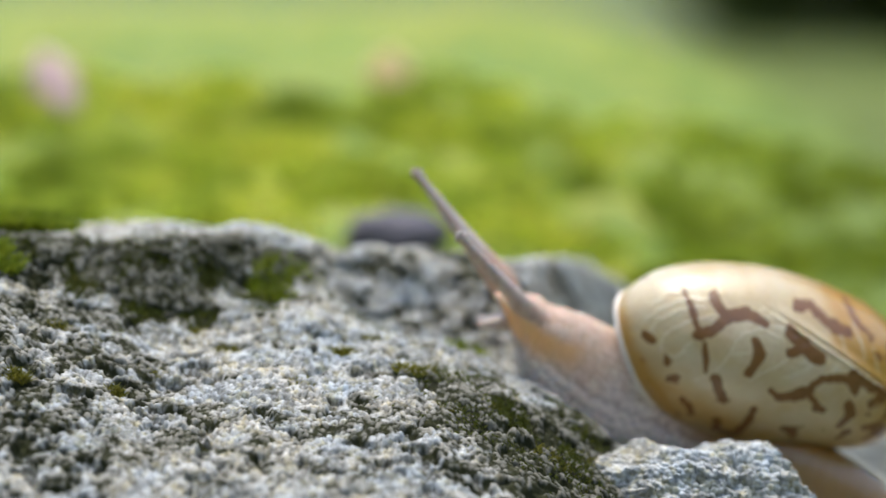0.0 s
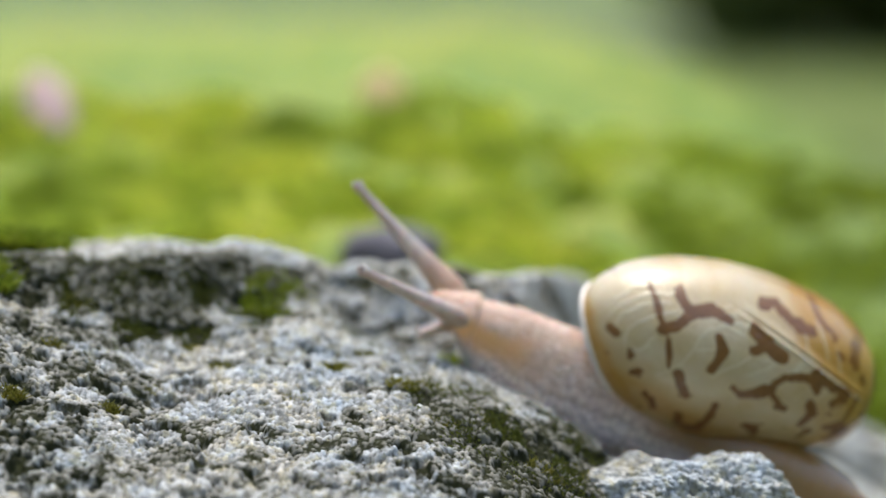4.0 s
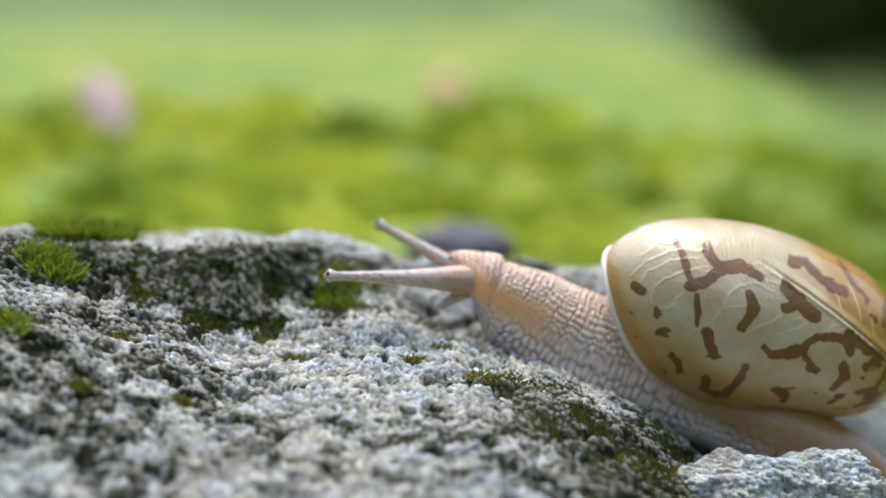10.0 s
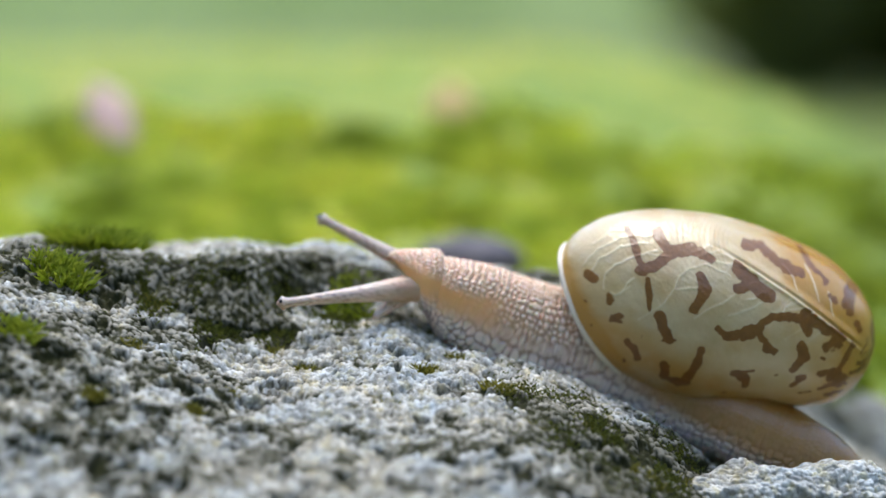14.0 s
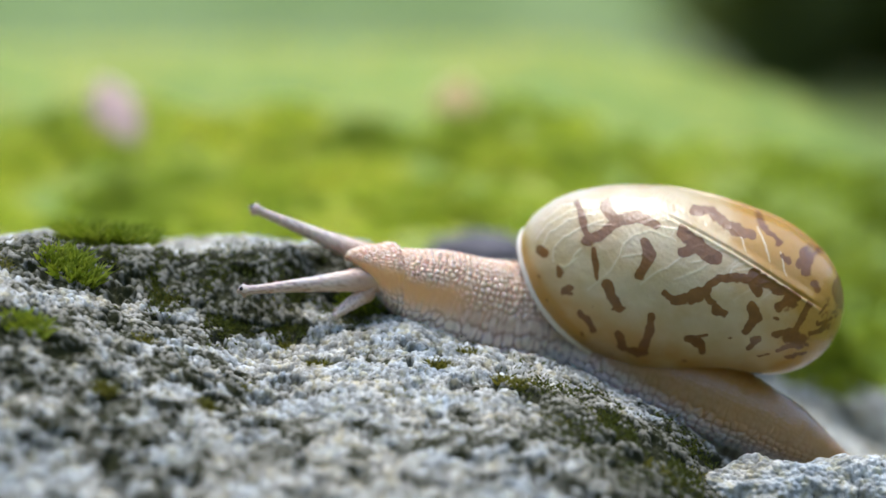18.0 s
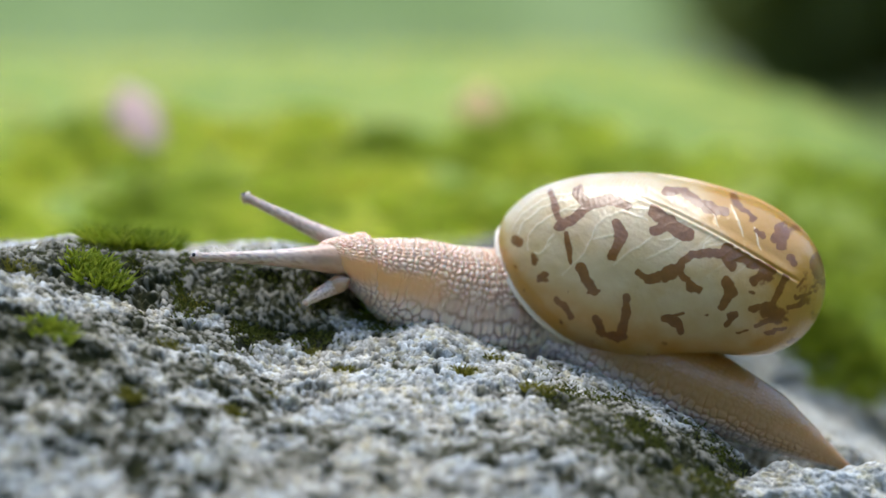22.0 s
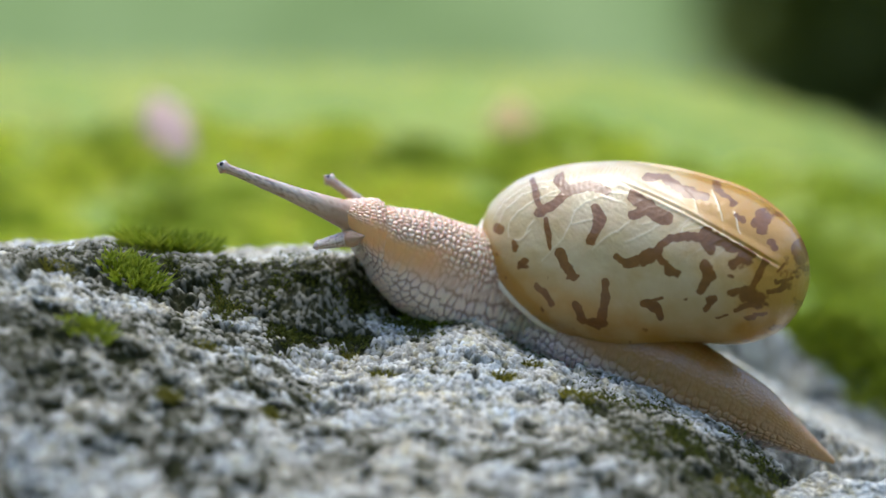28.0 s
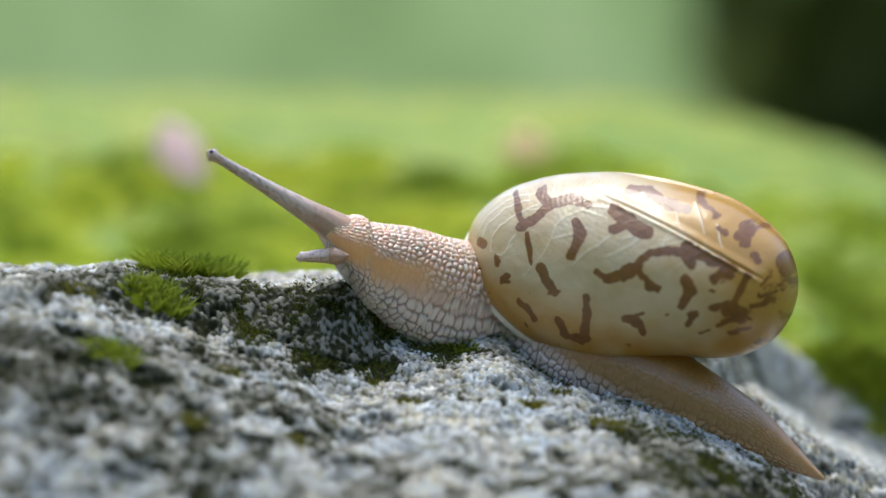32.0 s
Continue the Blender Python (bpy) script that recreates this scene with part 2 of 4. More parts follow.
def cracks(x, y, size, k=0):
    """Jittered cells: how far a point lies from the border with the next cell (in cell sizes)."""
    u, v = x / size, y / size
    iu, iv = np.floor(u), np.floor(v)
    best, second = np.full(u.shape, 9.0), np.full(u.shape, 9.0)
    for a in (-1, 0, 1):
        for c in (-1, 0, 1):
            cu, cv = iu + a, iv + c
            d = np.hypot(cu + 0.15 + 0.7 * hash2(cu, cv, k) - u, cv + 0.15 + 0.7 * hash2(cu, cv, k + 1) - v)
            second = np.minimum(second, np.maximum(best, d))
            best = np.minimum(best, d)
    return second - best


def smooth_noise(x, y, size, k=0):
    u, v = x / size, y / size
    iu, iv = np.floor(u), np.floor(v)
    fu, fv = u - iu, v - iv
    fu, fv = fu * fu * (3 - 2 * fu), fv * fv * (3 - 2 * fv)
    h = lambda a, c: hash2(iu + a, iv + c, k)
    return (h(0, 0) * (1 - fu) + h(1, 0) * fu) * (1 - fv) + (h(0, 1) * (1 - fu) + h(1, 1) * fu) * fv


def fractal(x, y, size, k=0, octaves=4):
    t, a, s = 0.0, 1.0, 0.0
    for o in range(octaves):
        t, s = t + a * smooth_noise(x, y, size, k + 5 * o), s + a
        a, size = a * 0.5, size * 0.5
    return t / s


def step01(x, a, b):
    t = np.clip((x - a) / (b - a), 0, 1)
    return t * t * (3 - 2 * t)


def grid_mesh(name, px, py, pz, mat, wrap=False, **attrs):
    """A mesh from 2D arrays of points in millimetres; attrs are float attributes of the points."""
    r, c = px.shape
    me = bpy.data.meshes.new(name)
    idx = np.arange(r * c).reshape(r, c)
    if wrap:
        idx = np.concatenate([idx, idx[:, :1]], 1)
    q = np.stack([idx[:-1, :-1], idx[:-1, 1:], idx[1:, 1:], idx[1:, :-1]], -1).reshape(-1, 4)
    return raw_mesh(me, np.stack([px, py, pz], -1).reshape(-1, 3), q, mat, attrs)


def raw_mesh(me, pts, quads, mat, attrs):
    me.vertices.add(len(pts))
    me.vertices.foreach_set("co", (np.asarray(pts, dtype=np.float64) * MM).astype(np.float32).ravel())
    n = quads.shape[1]
    me.loops.add(quads.size)
    me.loops.foreach_set("vertex_index", quads.astype(np.int32).ravel())
    me.polygons.add(len(quads))
    me.polygons.foreach_set("loop_start", np.arange(0, quads.size, n, dtype=np.int32))
    me.polygons.foreach_set("use_smooth", np.ones(len(quads), dtype=bool))
    me.update(calc_edges=True)
    for k, val in attrs.items():
        at = me.attributes.new(k, "FLOAT", "POINT")
        at.data.foreach_set("value", np.asarray(val, dtype=np.float32).ravel())
    me.materials.append(mat)
    me.validate()
    return me


def part(name, me, parent, label=""):
    ob = new(name, me)
    ob.parent = parent
    if label:
        tagged(ob, label)
    return ob


# ---- the rock ----
def rock_height(x, y):
    """The worn sandstone block: a tilted shelf, a step up to its crest, a shoulder that falls away to the right."""
    z = -25.7 + 0.37 * (y - 3)
    z = z + 0.40 * np.maximum(0, -15 - x) ** 1.0 * step01(y, -20, 2)
    right = np.maximum(0, x)
    z = z - 0.022 * np.minimum(right, 34) ** 2 - 0.6 * np.maximum(0, right - 34)
    z = z - 0.58 * np.maximum(0, y - 7.5) * step01(x, -5, 3)
    z = z - 1.1 * np.exp(-((x - 8) / 6.5) ** 2 - ((y - 6.5) / 3.5) ** 2)
    z = z + 0.3 * np.exp(-((x - 15.5) / 5.5) ** 2 - ((y - 5.5) / 2.6) ** 2)
    set_off = 4.5 * step01(x, -16, -8)
    wall = step01(y, 8.5 - 4 * step01(-x, 20, 34) + set_off, 13.5 - 3 * step01(-x, 20, 34) + set_off)
    crest = -17.2 - 0.02 * (x + 20) - 1.9 * step01(x, -9, 0)
    z = z + np.maximum(0, crest - z) * wall * (1 - step01(x, -8, 0))
    far_crest = -19.6 - 0.07 * np.maximum(0, x) - 0.45 * np.maximum(0, x - 17)
    away = step01(x, 11, 24)
    far_crest = far_crest - 1.6 * away
    z = z + np.maximum(0, far_crest - z) * step01(y, 15.5 + 17 * away, 21.5 + 26 * away) * step01(x, -9, -2)
    z = z + np.maximum(0, far_crest - 5 - z) * step01(y, 14, 19) * step01(x, 9, 15)
    z = np.minimum(z, crest + 0.35 * np.sin(x * 0.35))
    back = np.maximum(0, y - 19 - 4 * step01(x, -9, -2) - 26 * away)
    z = z - 0.05 * back ** 2
    front = np.maximum(0, -12 - y)
    return z - 0.03 * front ** 2


def rock_grain(x, y, z):
    """Relief of the worn, rounded grains that cover the block, and their lightness with shade painted into gaps and
    pits.
    """
    wx, wy = 0.35 * (fractal(x, y + z, 0.9, 20, 2) - 0.5), 0.35 * (fractal(x, y + z, 0.9, 25, 2) - 0.5)
    d1, r1 = cells(x + wx, y * 1.1 + z * 0.9 + wy, 0.44, 3)
    d2, r2 = cells(x + 0.3 * z - wy, y * 1.1 + z + wx, 0.27, 11)
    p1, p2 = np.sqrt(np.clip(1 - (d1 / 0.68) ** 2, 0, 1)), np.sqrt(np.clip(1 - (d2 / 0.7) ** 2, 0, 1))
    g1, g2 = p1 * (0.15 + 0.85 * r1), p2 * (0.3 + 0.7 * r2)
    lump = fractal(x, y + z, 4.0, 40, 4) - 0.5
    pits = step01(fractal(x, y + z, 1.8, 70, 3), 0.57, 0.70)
    # painted shade: tops light, gaps between grains and pits darker
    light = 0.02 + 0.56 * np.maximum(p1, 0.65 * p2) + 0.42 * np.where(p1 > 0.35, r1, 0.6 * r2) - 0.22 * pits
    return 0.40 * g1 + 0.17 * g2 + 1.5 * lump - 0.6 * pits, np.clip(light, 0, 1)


def spaced(a, b, lo, hi, fine, coarse):
    """Steps that are fine from a to b and grow coarse out to lo and hi."""
    return np.concatenate([np.arange(lo, a, coarse), np.arange(a, b, fine), np.arange(b, hi + coarse, coarse)])


def build_rock():
    gx, gy = np.meshgrid(spaced(-42, 34, -90, 80, 0.11, 1.5), spaced(-16, 52, -70, 66, 0.14, 1.5))
    z0 = rock_height(gx, gy)
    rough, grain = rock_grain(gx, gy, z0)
    slope_y = np.gradient(z0, axis=0) / np.gradient(gy, axis=0)
    n = np.sqrt(1 + slope_y ** 2)
    algae = fractal(gx, gy * 1.2 + z0, 6, 90, 5)
    # hollow: masks that darken the step wall, shoulder and left front
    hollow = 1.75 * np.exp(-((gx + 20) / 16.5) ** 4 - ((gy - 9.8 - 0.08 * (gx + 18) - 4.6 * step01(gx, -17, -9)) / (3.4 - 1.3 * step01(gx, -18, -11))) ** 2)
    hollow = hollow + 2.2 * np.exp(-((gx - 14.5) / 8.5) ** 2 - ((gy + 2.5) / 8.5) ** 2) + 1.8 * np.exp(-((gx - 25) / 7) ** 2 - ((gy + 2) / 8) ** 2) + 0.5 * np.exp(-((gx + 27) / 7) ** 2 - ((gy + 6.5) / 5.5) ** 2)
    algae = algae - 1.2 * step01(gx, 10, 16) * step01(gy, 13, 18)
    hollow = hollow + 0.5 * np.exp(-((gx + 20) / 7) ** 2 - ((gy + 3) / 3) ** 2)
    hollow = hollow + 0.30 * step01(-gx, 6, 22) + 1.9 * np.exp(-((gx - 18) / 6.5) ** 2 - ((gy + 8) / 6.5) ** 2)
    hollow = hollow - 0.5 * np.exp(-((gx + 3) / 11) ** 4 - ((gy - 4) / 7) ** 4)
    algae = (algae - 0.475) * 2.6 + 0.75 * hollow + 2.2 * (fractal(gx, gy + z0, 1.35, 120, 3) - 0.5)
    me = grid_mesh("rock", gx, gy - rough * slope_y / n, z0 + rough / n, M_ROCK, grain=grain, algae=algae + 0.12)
    ob = new("rock", me)
    return tagged(ob, "grey weathered sandstone block with lichen grains and dark algae", "rock")


rock = build_rock()


def build_boulder(name, cx, cy, cz, rx, ry, rz, k, label):
    """A rounded grainy stone, its grains as fine as the block's."""
    th, ph = np.meshgrid(np.linspace(0, 2 * math.pi, 560, endpoint=False), np.linspace(0.02, math.pi - 0.02, 280))
    dx, dy, dz = np.cos(th) * np.sin(ph), np.sin(th) * np.sin(ph), np.cos(ph)
    wob = 1 + 0.35 * (fractal(dx * 3 + 10, dz * 3 + dy * 2, 1.0, k, 3) - 0.5)
    x, y, z = dx * rx * wob, dy * ry * wob, dz * rz * wob
    d1, r1 = cells(x + y * 0.7, z + y * 0.7, 0.42, k)
    p = np.sqrt(np.clip(1 - (d1 / 0.7) ** 2, 0, 1))
    g = 0.5 * p * (0.3 + 0.7 * r1) + 1.2 * (fractal(x + y, z - y, 2.5, k + 4, 3) - 0.5)
    # grain tone carries painted shade in the gaps, as on the block
    me = grid_mesh(name, x + dx * g, y + dy * g, z + dz * g, M_ROCK, True, grain=0.28 + 0.5 * p + 0.35 * r1, algae=0.0 + 0.8 * (fractal(x, y + z, 2.0, k + 9, 3) - 0.5))
    ob = new(name, me)
    ob.location = (cx * MM, cy * MM, cz * MM)
    return tagged(ob, label, "stone")


build_boulder("stone", 25.4, 3.0, -38.3, 10.4, 5, 6.2, 200, "pale grainy stone lying against the block's shoulder")


# ---- mossy ground ----
def ground_height(x, y):
    z = -23.0 + 18.5 * step01(y, 55, 150) - 1.2e-4 * np.maximum(0, y - 150) ** 1.5
    z = z - 34 * step01(x, 10, 130) * step01(y, 55, 120)
    z = z - 0.45 * np.clip(x - 3, 0, 45) * (1 - step01(y, 45, 100))
    z = z - 45 * step01(-y, -58, -44)
    return z


def build_ground():
    def axis(lo, hi, fine):
        a = np.arange(lo, hi, fine)
        up, s = [], fine
        v = hi
        while v < 3.0e5:
            s *= 1.28
            v += s
            up.append(v)
        dn, s, v = [], fine, lo
        while v > -3.0e5:
            s *= 1.28
            v -= s
            dn.append(v)
        return np.concatenate([dn[::-1], a, up])
    gx, gy = np.meshgrid(axis(-90, 110, 1.2), axis(10, 190, 1.2))
    far = step01(np.hypot(gx, gy - 80), 150, 400)
    z = ground_height(gx, gy)
    z = z * (1 - far) + far * -25
    d, r = cells(gx, gy, 7.0, 300)
    d2, r2 = cells(gx, gy, 3.0, 310)
    z = z + (1 - far) * (1.7 * np.sqrt(np.clip(1 - d * d, 0, 1)) * (0.3 + r) + 1.0 * np.sqrt(np.clip(1 - d2 * d2, 0, 1)) * r2)
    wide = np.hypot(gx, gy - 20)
    # tone falls to the right: weaker light put into the moss colour
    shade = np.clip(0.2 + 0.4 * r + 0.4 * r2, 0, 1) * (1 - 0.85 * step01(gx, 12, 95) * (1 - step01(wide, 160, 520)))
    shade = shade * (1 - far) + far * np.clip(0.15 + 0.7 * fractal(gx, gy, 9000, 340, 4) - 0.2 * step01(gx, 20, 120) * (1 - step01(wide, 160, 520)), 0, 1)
    # front: unseen brown ground against green bounce; right: dimness put into the colour
    soil_and_dim = np.maximum(step01(-gy, -20, -12), 0.75 * step01(gx + 30 * (fractal(gx, gy, 30, 330, 3) - 0.5), 26, 110) * step01(gy, 45, 80))
    soil_and_dim = soil_and_dim * (1 - step01(wide, 140, 420)) + 0.6 * step01(wide, 140, 420) * step01(fractal(gx, gy, 7000, 350, 4), 0.5, 0.6)
    me = grid_mesh("ground", gx, gy, z, M_GROUND, shade=shade, soil_and_dim=soil_and_dim)
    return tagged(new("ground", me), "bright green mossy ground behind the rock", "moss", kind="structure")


build_ground()


def blades(name, n, place, length, width, mat, seed, lean=0.6):
    """Many small pointed leaves in one mesh. place(rng) gives a root point in millimetres."""
    rng = np.random.default_rng(seed)
    pts, quads, shade = [], [], []
    for i in range(n):
        q = place(rng)
        p = np.array(q[:3], dtype=float)
        a = rng.uniform(0, 2 * math.pi)
        out = np.array([math.cos(a), math.sin(a), 0]) * lean * rng.uniform(0.2, 1.3)
        up = np.array([0, 0, 1.0]) + out
        up /= np.linalg.norm(up)
        side = np.cross(up, [math.cos(a + 0.8), math.sin(a + 0.8), 0.2])
        side /= np.linalg.norm(side)
        ln, wd = length * rng.uniform(0.5, 1.25), width * rng.uniform(0.6, 1.2)
        k = len(pts)
        pts += [p, p + up * ln * 0.5 + side * wd * 0.5, p + up * ln + out * ln * 0.25, p + up * ln * 0.5 - side * wd * 0.5]
        quads.append((k, k + 1, k + 2, k + 3))
        s = rng.uniform(0, 1) if len(q) < 4 else min(1, max(0, q[3] + rng.uniform(-0.2, 0.2)))
        shade += [s * 0.6, s, min(1, s + 0.25), s]
    me = raw_mesh(bpy.data.meshes.new(name), np.array(pts), np.array(quads), mat, {"shade": shade})
    return new(name, me)


def moss_tuft(x, y, radius, height, n, seed, label):
    def place(rng):
        a, r = rng.uniform(0, 2 * math.pi), radius * math.sqrt(rng.uniform(0, 1))
        px, py = x + r * math.cos(a) * 1.5, y + r * math.sin(a)
        return px, py, float(rock_height(np.array(px), np.array(py))) - 0.2
    ob = blades("moss_tuft", n, place, height, height * 0.2, M_TUFT if radius > 0.95 else M_SPECK, seed, 1.0)
    return tagged(ob, label, "moss", group="moss tufts on the rock")


moss_tuft(-29.0, 7.2, 1.5, 1.4, 800, 1, "bright green moss tuft on the rock's edge")
moss_tuft(-30.9, -2.0, 1.0, 1.4, 400, 2, "small yellow-green moss tuft on grey rock")
moss_tuft(-27.2, 15.0, 2.2, 2.0, 1000, 3, "dark green moss cushion on the rock's crest")
moss_tuft(-6.6, 14.0, 1.9, 0.9, 800, 4, "dark green moss patch in the rock's hollow")
moss_tuft(8.2, 16.0, 1.0, 1.0, 350, 8, "green moss tuft on the rock's far edge")
moss_tuft(-4.3, -0.3, 0.6, 0.7, 220, 5, "tiny olive moss speck on grey rock")
moss_tuft(3.7, 2.6, 0.7, 0.8, 260, 6, "tiny green moss speck on grey rock")
for k, (tx, ty, tr) in enumerate(((-18, -3.4, 0.5), (-34, 4.5, 0.8), (-22, 8.6, 0.7), (-13, 10.6, 0.8), (-25, -5, 0.6), (9.5, 0.5, 0.6), (14.5, -2, 0.9), (-1.5, 4.6, 0.6), (-33, 9.5, 0.7))):
    moss_tuft(tx, ty, tr, 0.7, 200, 50 + k, "small olive moss speck among the rock's grains")
for k, (tx, ty, tr) in enumerate(((-10.5, 4.8, 0.55), (-7.2, 6.4, 0.45), (0.8, 7.2, 0.5), (5.6, 4.4, 0.5), (6.8, -1.5, 0.6), (-15.5, 0.8, 0.5), (-23, 2.2, 0.55), (11.8, 5.2, 0.55), (-28, -8.5, 0.6), (17.5, 1.5, 0.6))):
    moss_tuft(tx, ty, tr, 0.5, 150, 70 + k, "flat olive-brown moss speck on pale grains")
moss_tuft(-13.0, 7.4, 0.5, 0.5, 120, 7, "small olive moss patch on grey rock")


def crumb_place(rng):
    while True:
        if rng.uniform(0, 1) < 0.6:
            x = rng.normal(-18, 9)
            y = rng.normal(9.3, 1.6) + 3.0 * float(step01(np.array(x), -18, -10))
        else:
            x, y = rng.normal(13, 4), rng.normal(1.5, 3.0)
        if float(fractal(np.array(x), np.array(y), 2.0, 130, 3)) > 0.5:
            return x, y, float(rock_height(np.array(x), np.array(y))) + rng.uniform(-0.1, 0.35)


tagged(blades("moss_crumbs", 9000, crumb_place, 0.38, 0.16, M_CRUMB, 40, 1.2), "scattered olive moss crumbs in the rock's dark hollows", "moss", kind="stuff")


def cushion_place(rng):
    a, r = rng.uniform(0, 2 * math.pi), math.sqrt(rng.uniform(0, 1))
    x, y = 31 + 7 * r * math.cos(a), 48 + 4 * r * math.sin(a)
    return x, y, max(float(rock_height(np.array(x), np.array(y))), float(ground_height(np.array(x), np.array(y)))) + 4.0 * (1 - r * r) - 0.3


tagged(blades("moss_cushion", 2600, cushion_place, 1.8, 0.5, M_TUFT, 41, 1.0), "dark green moss cushion behind the rock's shoulder", "moss")


CLUMPS = [(random.uniform(-65, 75), 24 + 80 * random.random() ** 1.3, random.uniform(1.8, 4.4), random.uniform(0, 0.9)) for _ in range(440)]
CLUMPS = [c for c in CLUMPS if not (abs(c[0] - 0.5) < 8 and c[1] < 64)]

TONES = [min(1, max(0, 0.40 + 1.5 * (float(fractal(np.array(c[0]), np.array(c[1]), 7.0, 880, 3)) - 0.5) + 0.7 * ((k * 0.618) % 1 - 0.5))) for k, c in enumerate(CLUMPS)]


def clump_place(rng):
    i = rng.integers(len(CLUMPS))
    x, y, r, up = CLUMPS[i]
    a, h = rng.uniform(0, 2 * math.pi), rng.uniform(0, 1)
    q = math.sqrt(1 - h * h)
    px, py = x + r * q * math.cos(a), y + r * q * math.sin(a)
    # leaves darker to the right, their dimmer light painted into the tone
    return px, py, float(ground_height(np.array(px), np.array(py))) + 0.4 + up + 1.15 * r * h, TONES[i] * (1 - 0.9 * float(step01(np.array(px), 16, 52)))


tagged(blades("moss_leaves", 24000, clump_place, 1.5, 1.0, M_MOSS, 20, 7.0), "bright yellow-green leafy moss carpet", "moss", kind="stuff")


def build_pebble():
    th, ph = np.meshgrid(np.linspace(0, 2 * math.pi, 64, endpoint=False), np.linspace(0.03, math.pi - 0.03, 32))
    dx, dy, dz = np.cos(th) * np.sin(ph), np.sin(th) * np.sin(ph), np.cos(ph)
    w = 1 + 0.4 * (fractal(dx * 2 + 5, dz * 2 + dy, 1.0, 77, 3) - 0.5)
    ob = new("pebble", grid_mesh("pebble", dx * 5.2 * w, dy * 3.8 * w, dz * 2.6 * w, M_PEBBLE, True))
    ob.location = (1.9 * MM, 56 * MM, -21.7 * MM)
    return tagged(ob, "purple-grey pebble half sunk in the moss", "pebble")


build_pebble()


def petal(name, x, y, z, length, width, mat, turn, label, category):
    u, v = np.meshgrid(np.linspace(0, 1, 24), np.linspace(-1, 1, 13))
    w = width * np.sin(np.pi * np.clip(u * 0.9 + 0.08, 0, 1)) ** 0.7
    px, pz = v * w / 2, u * length
    py = 0.25 * length * (u - 0.5) ** 2 + 0.15 * width * v ** 2
    ob = new(name, grid_mesh(name, px, py, pz, mat, shade=0.5 + 0 * px))
    mod = ob.modifiers.new("thickness", "SOLIDIFY")
    mod.thickness = 0.0003
    ob.matrix_world = pose(x * MM, y * MM, z * MM, -38, turn, 10)
    return tagged(ob, label, category)


petal("petal", -35.5, 94, -12.6, 9.8, 4.8, M_PINK, -20, "fallen pale pink petal standing in moss", "petal")
petal("fallen_leaf", 1, 102, -11.0, 7, 5.6, M_ORANGE, 5, "fallen dull orange leaf lying in moss", "leaf")


# ---- background growth ----
def build_backdrop():
    """Far foliage: a wide curved screen beyond the bank, thirty metres off, its sunlit look added as glow."""
    m, nt, b = material("far_foliage_glow")
    v = coords(nt, 1.0)
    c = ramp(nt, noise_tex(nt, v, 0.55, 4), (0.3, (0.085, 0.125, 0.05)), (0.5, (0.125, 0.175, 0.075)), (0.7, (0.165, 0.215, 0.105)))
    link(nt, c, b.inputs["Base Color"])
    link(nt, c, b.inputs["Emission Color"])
    # emission stands in for sunlight on the leaves
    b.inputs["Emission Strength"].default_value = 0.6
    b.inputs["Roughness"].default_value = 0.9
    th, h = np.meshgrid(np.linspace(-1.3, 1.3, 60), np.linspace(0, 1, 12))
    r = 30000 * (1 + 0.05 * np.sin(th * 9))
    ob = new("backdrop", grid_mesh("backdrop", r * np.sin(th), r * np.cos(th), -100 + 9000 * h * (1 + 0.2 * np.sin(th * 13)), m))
    return tagged(ob, "soft green foliage in the distance, bright by its own glow", "foliage", kind="structure")


build_backdrop()


def build_sky_blocker():
    """A dark wall, never in view, added to close the place behind and beside the viewer and cut sky light."""
    m = plain_material("sky_blocker_green", (0.02, 0.035, 0.012), (0.06, 0.09, 0.03), 0.0006, 0.9, 0.2)
    th, h = np.meshgrid(np.linspace(1.25, 2 * math.pi - 1.25, 90), np.linspace(0, 1, 14))
    r = 16000 * (1 + 0.12 * (fractal(th * 4, h * 3, 1.0, 950, 3) - 0.5) + 0.1 * h)
    # added out of view: a plain light-blocking wall without trees
    ob = new("woods", grid_mesh("woods", r * np.sin(th), r * np.cos(th), -100 + 9000 * h * (0.8 + 0.4 * fractal(th * 5, th * 0, 1.0, 960, 3)), m))
    return tagged(ob, "unseen dark green wall added behind to hold back sky light", "woods", kind="structure")


build_sky_blocker()


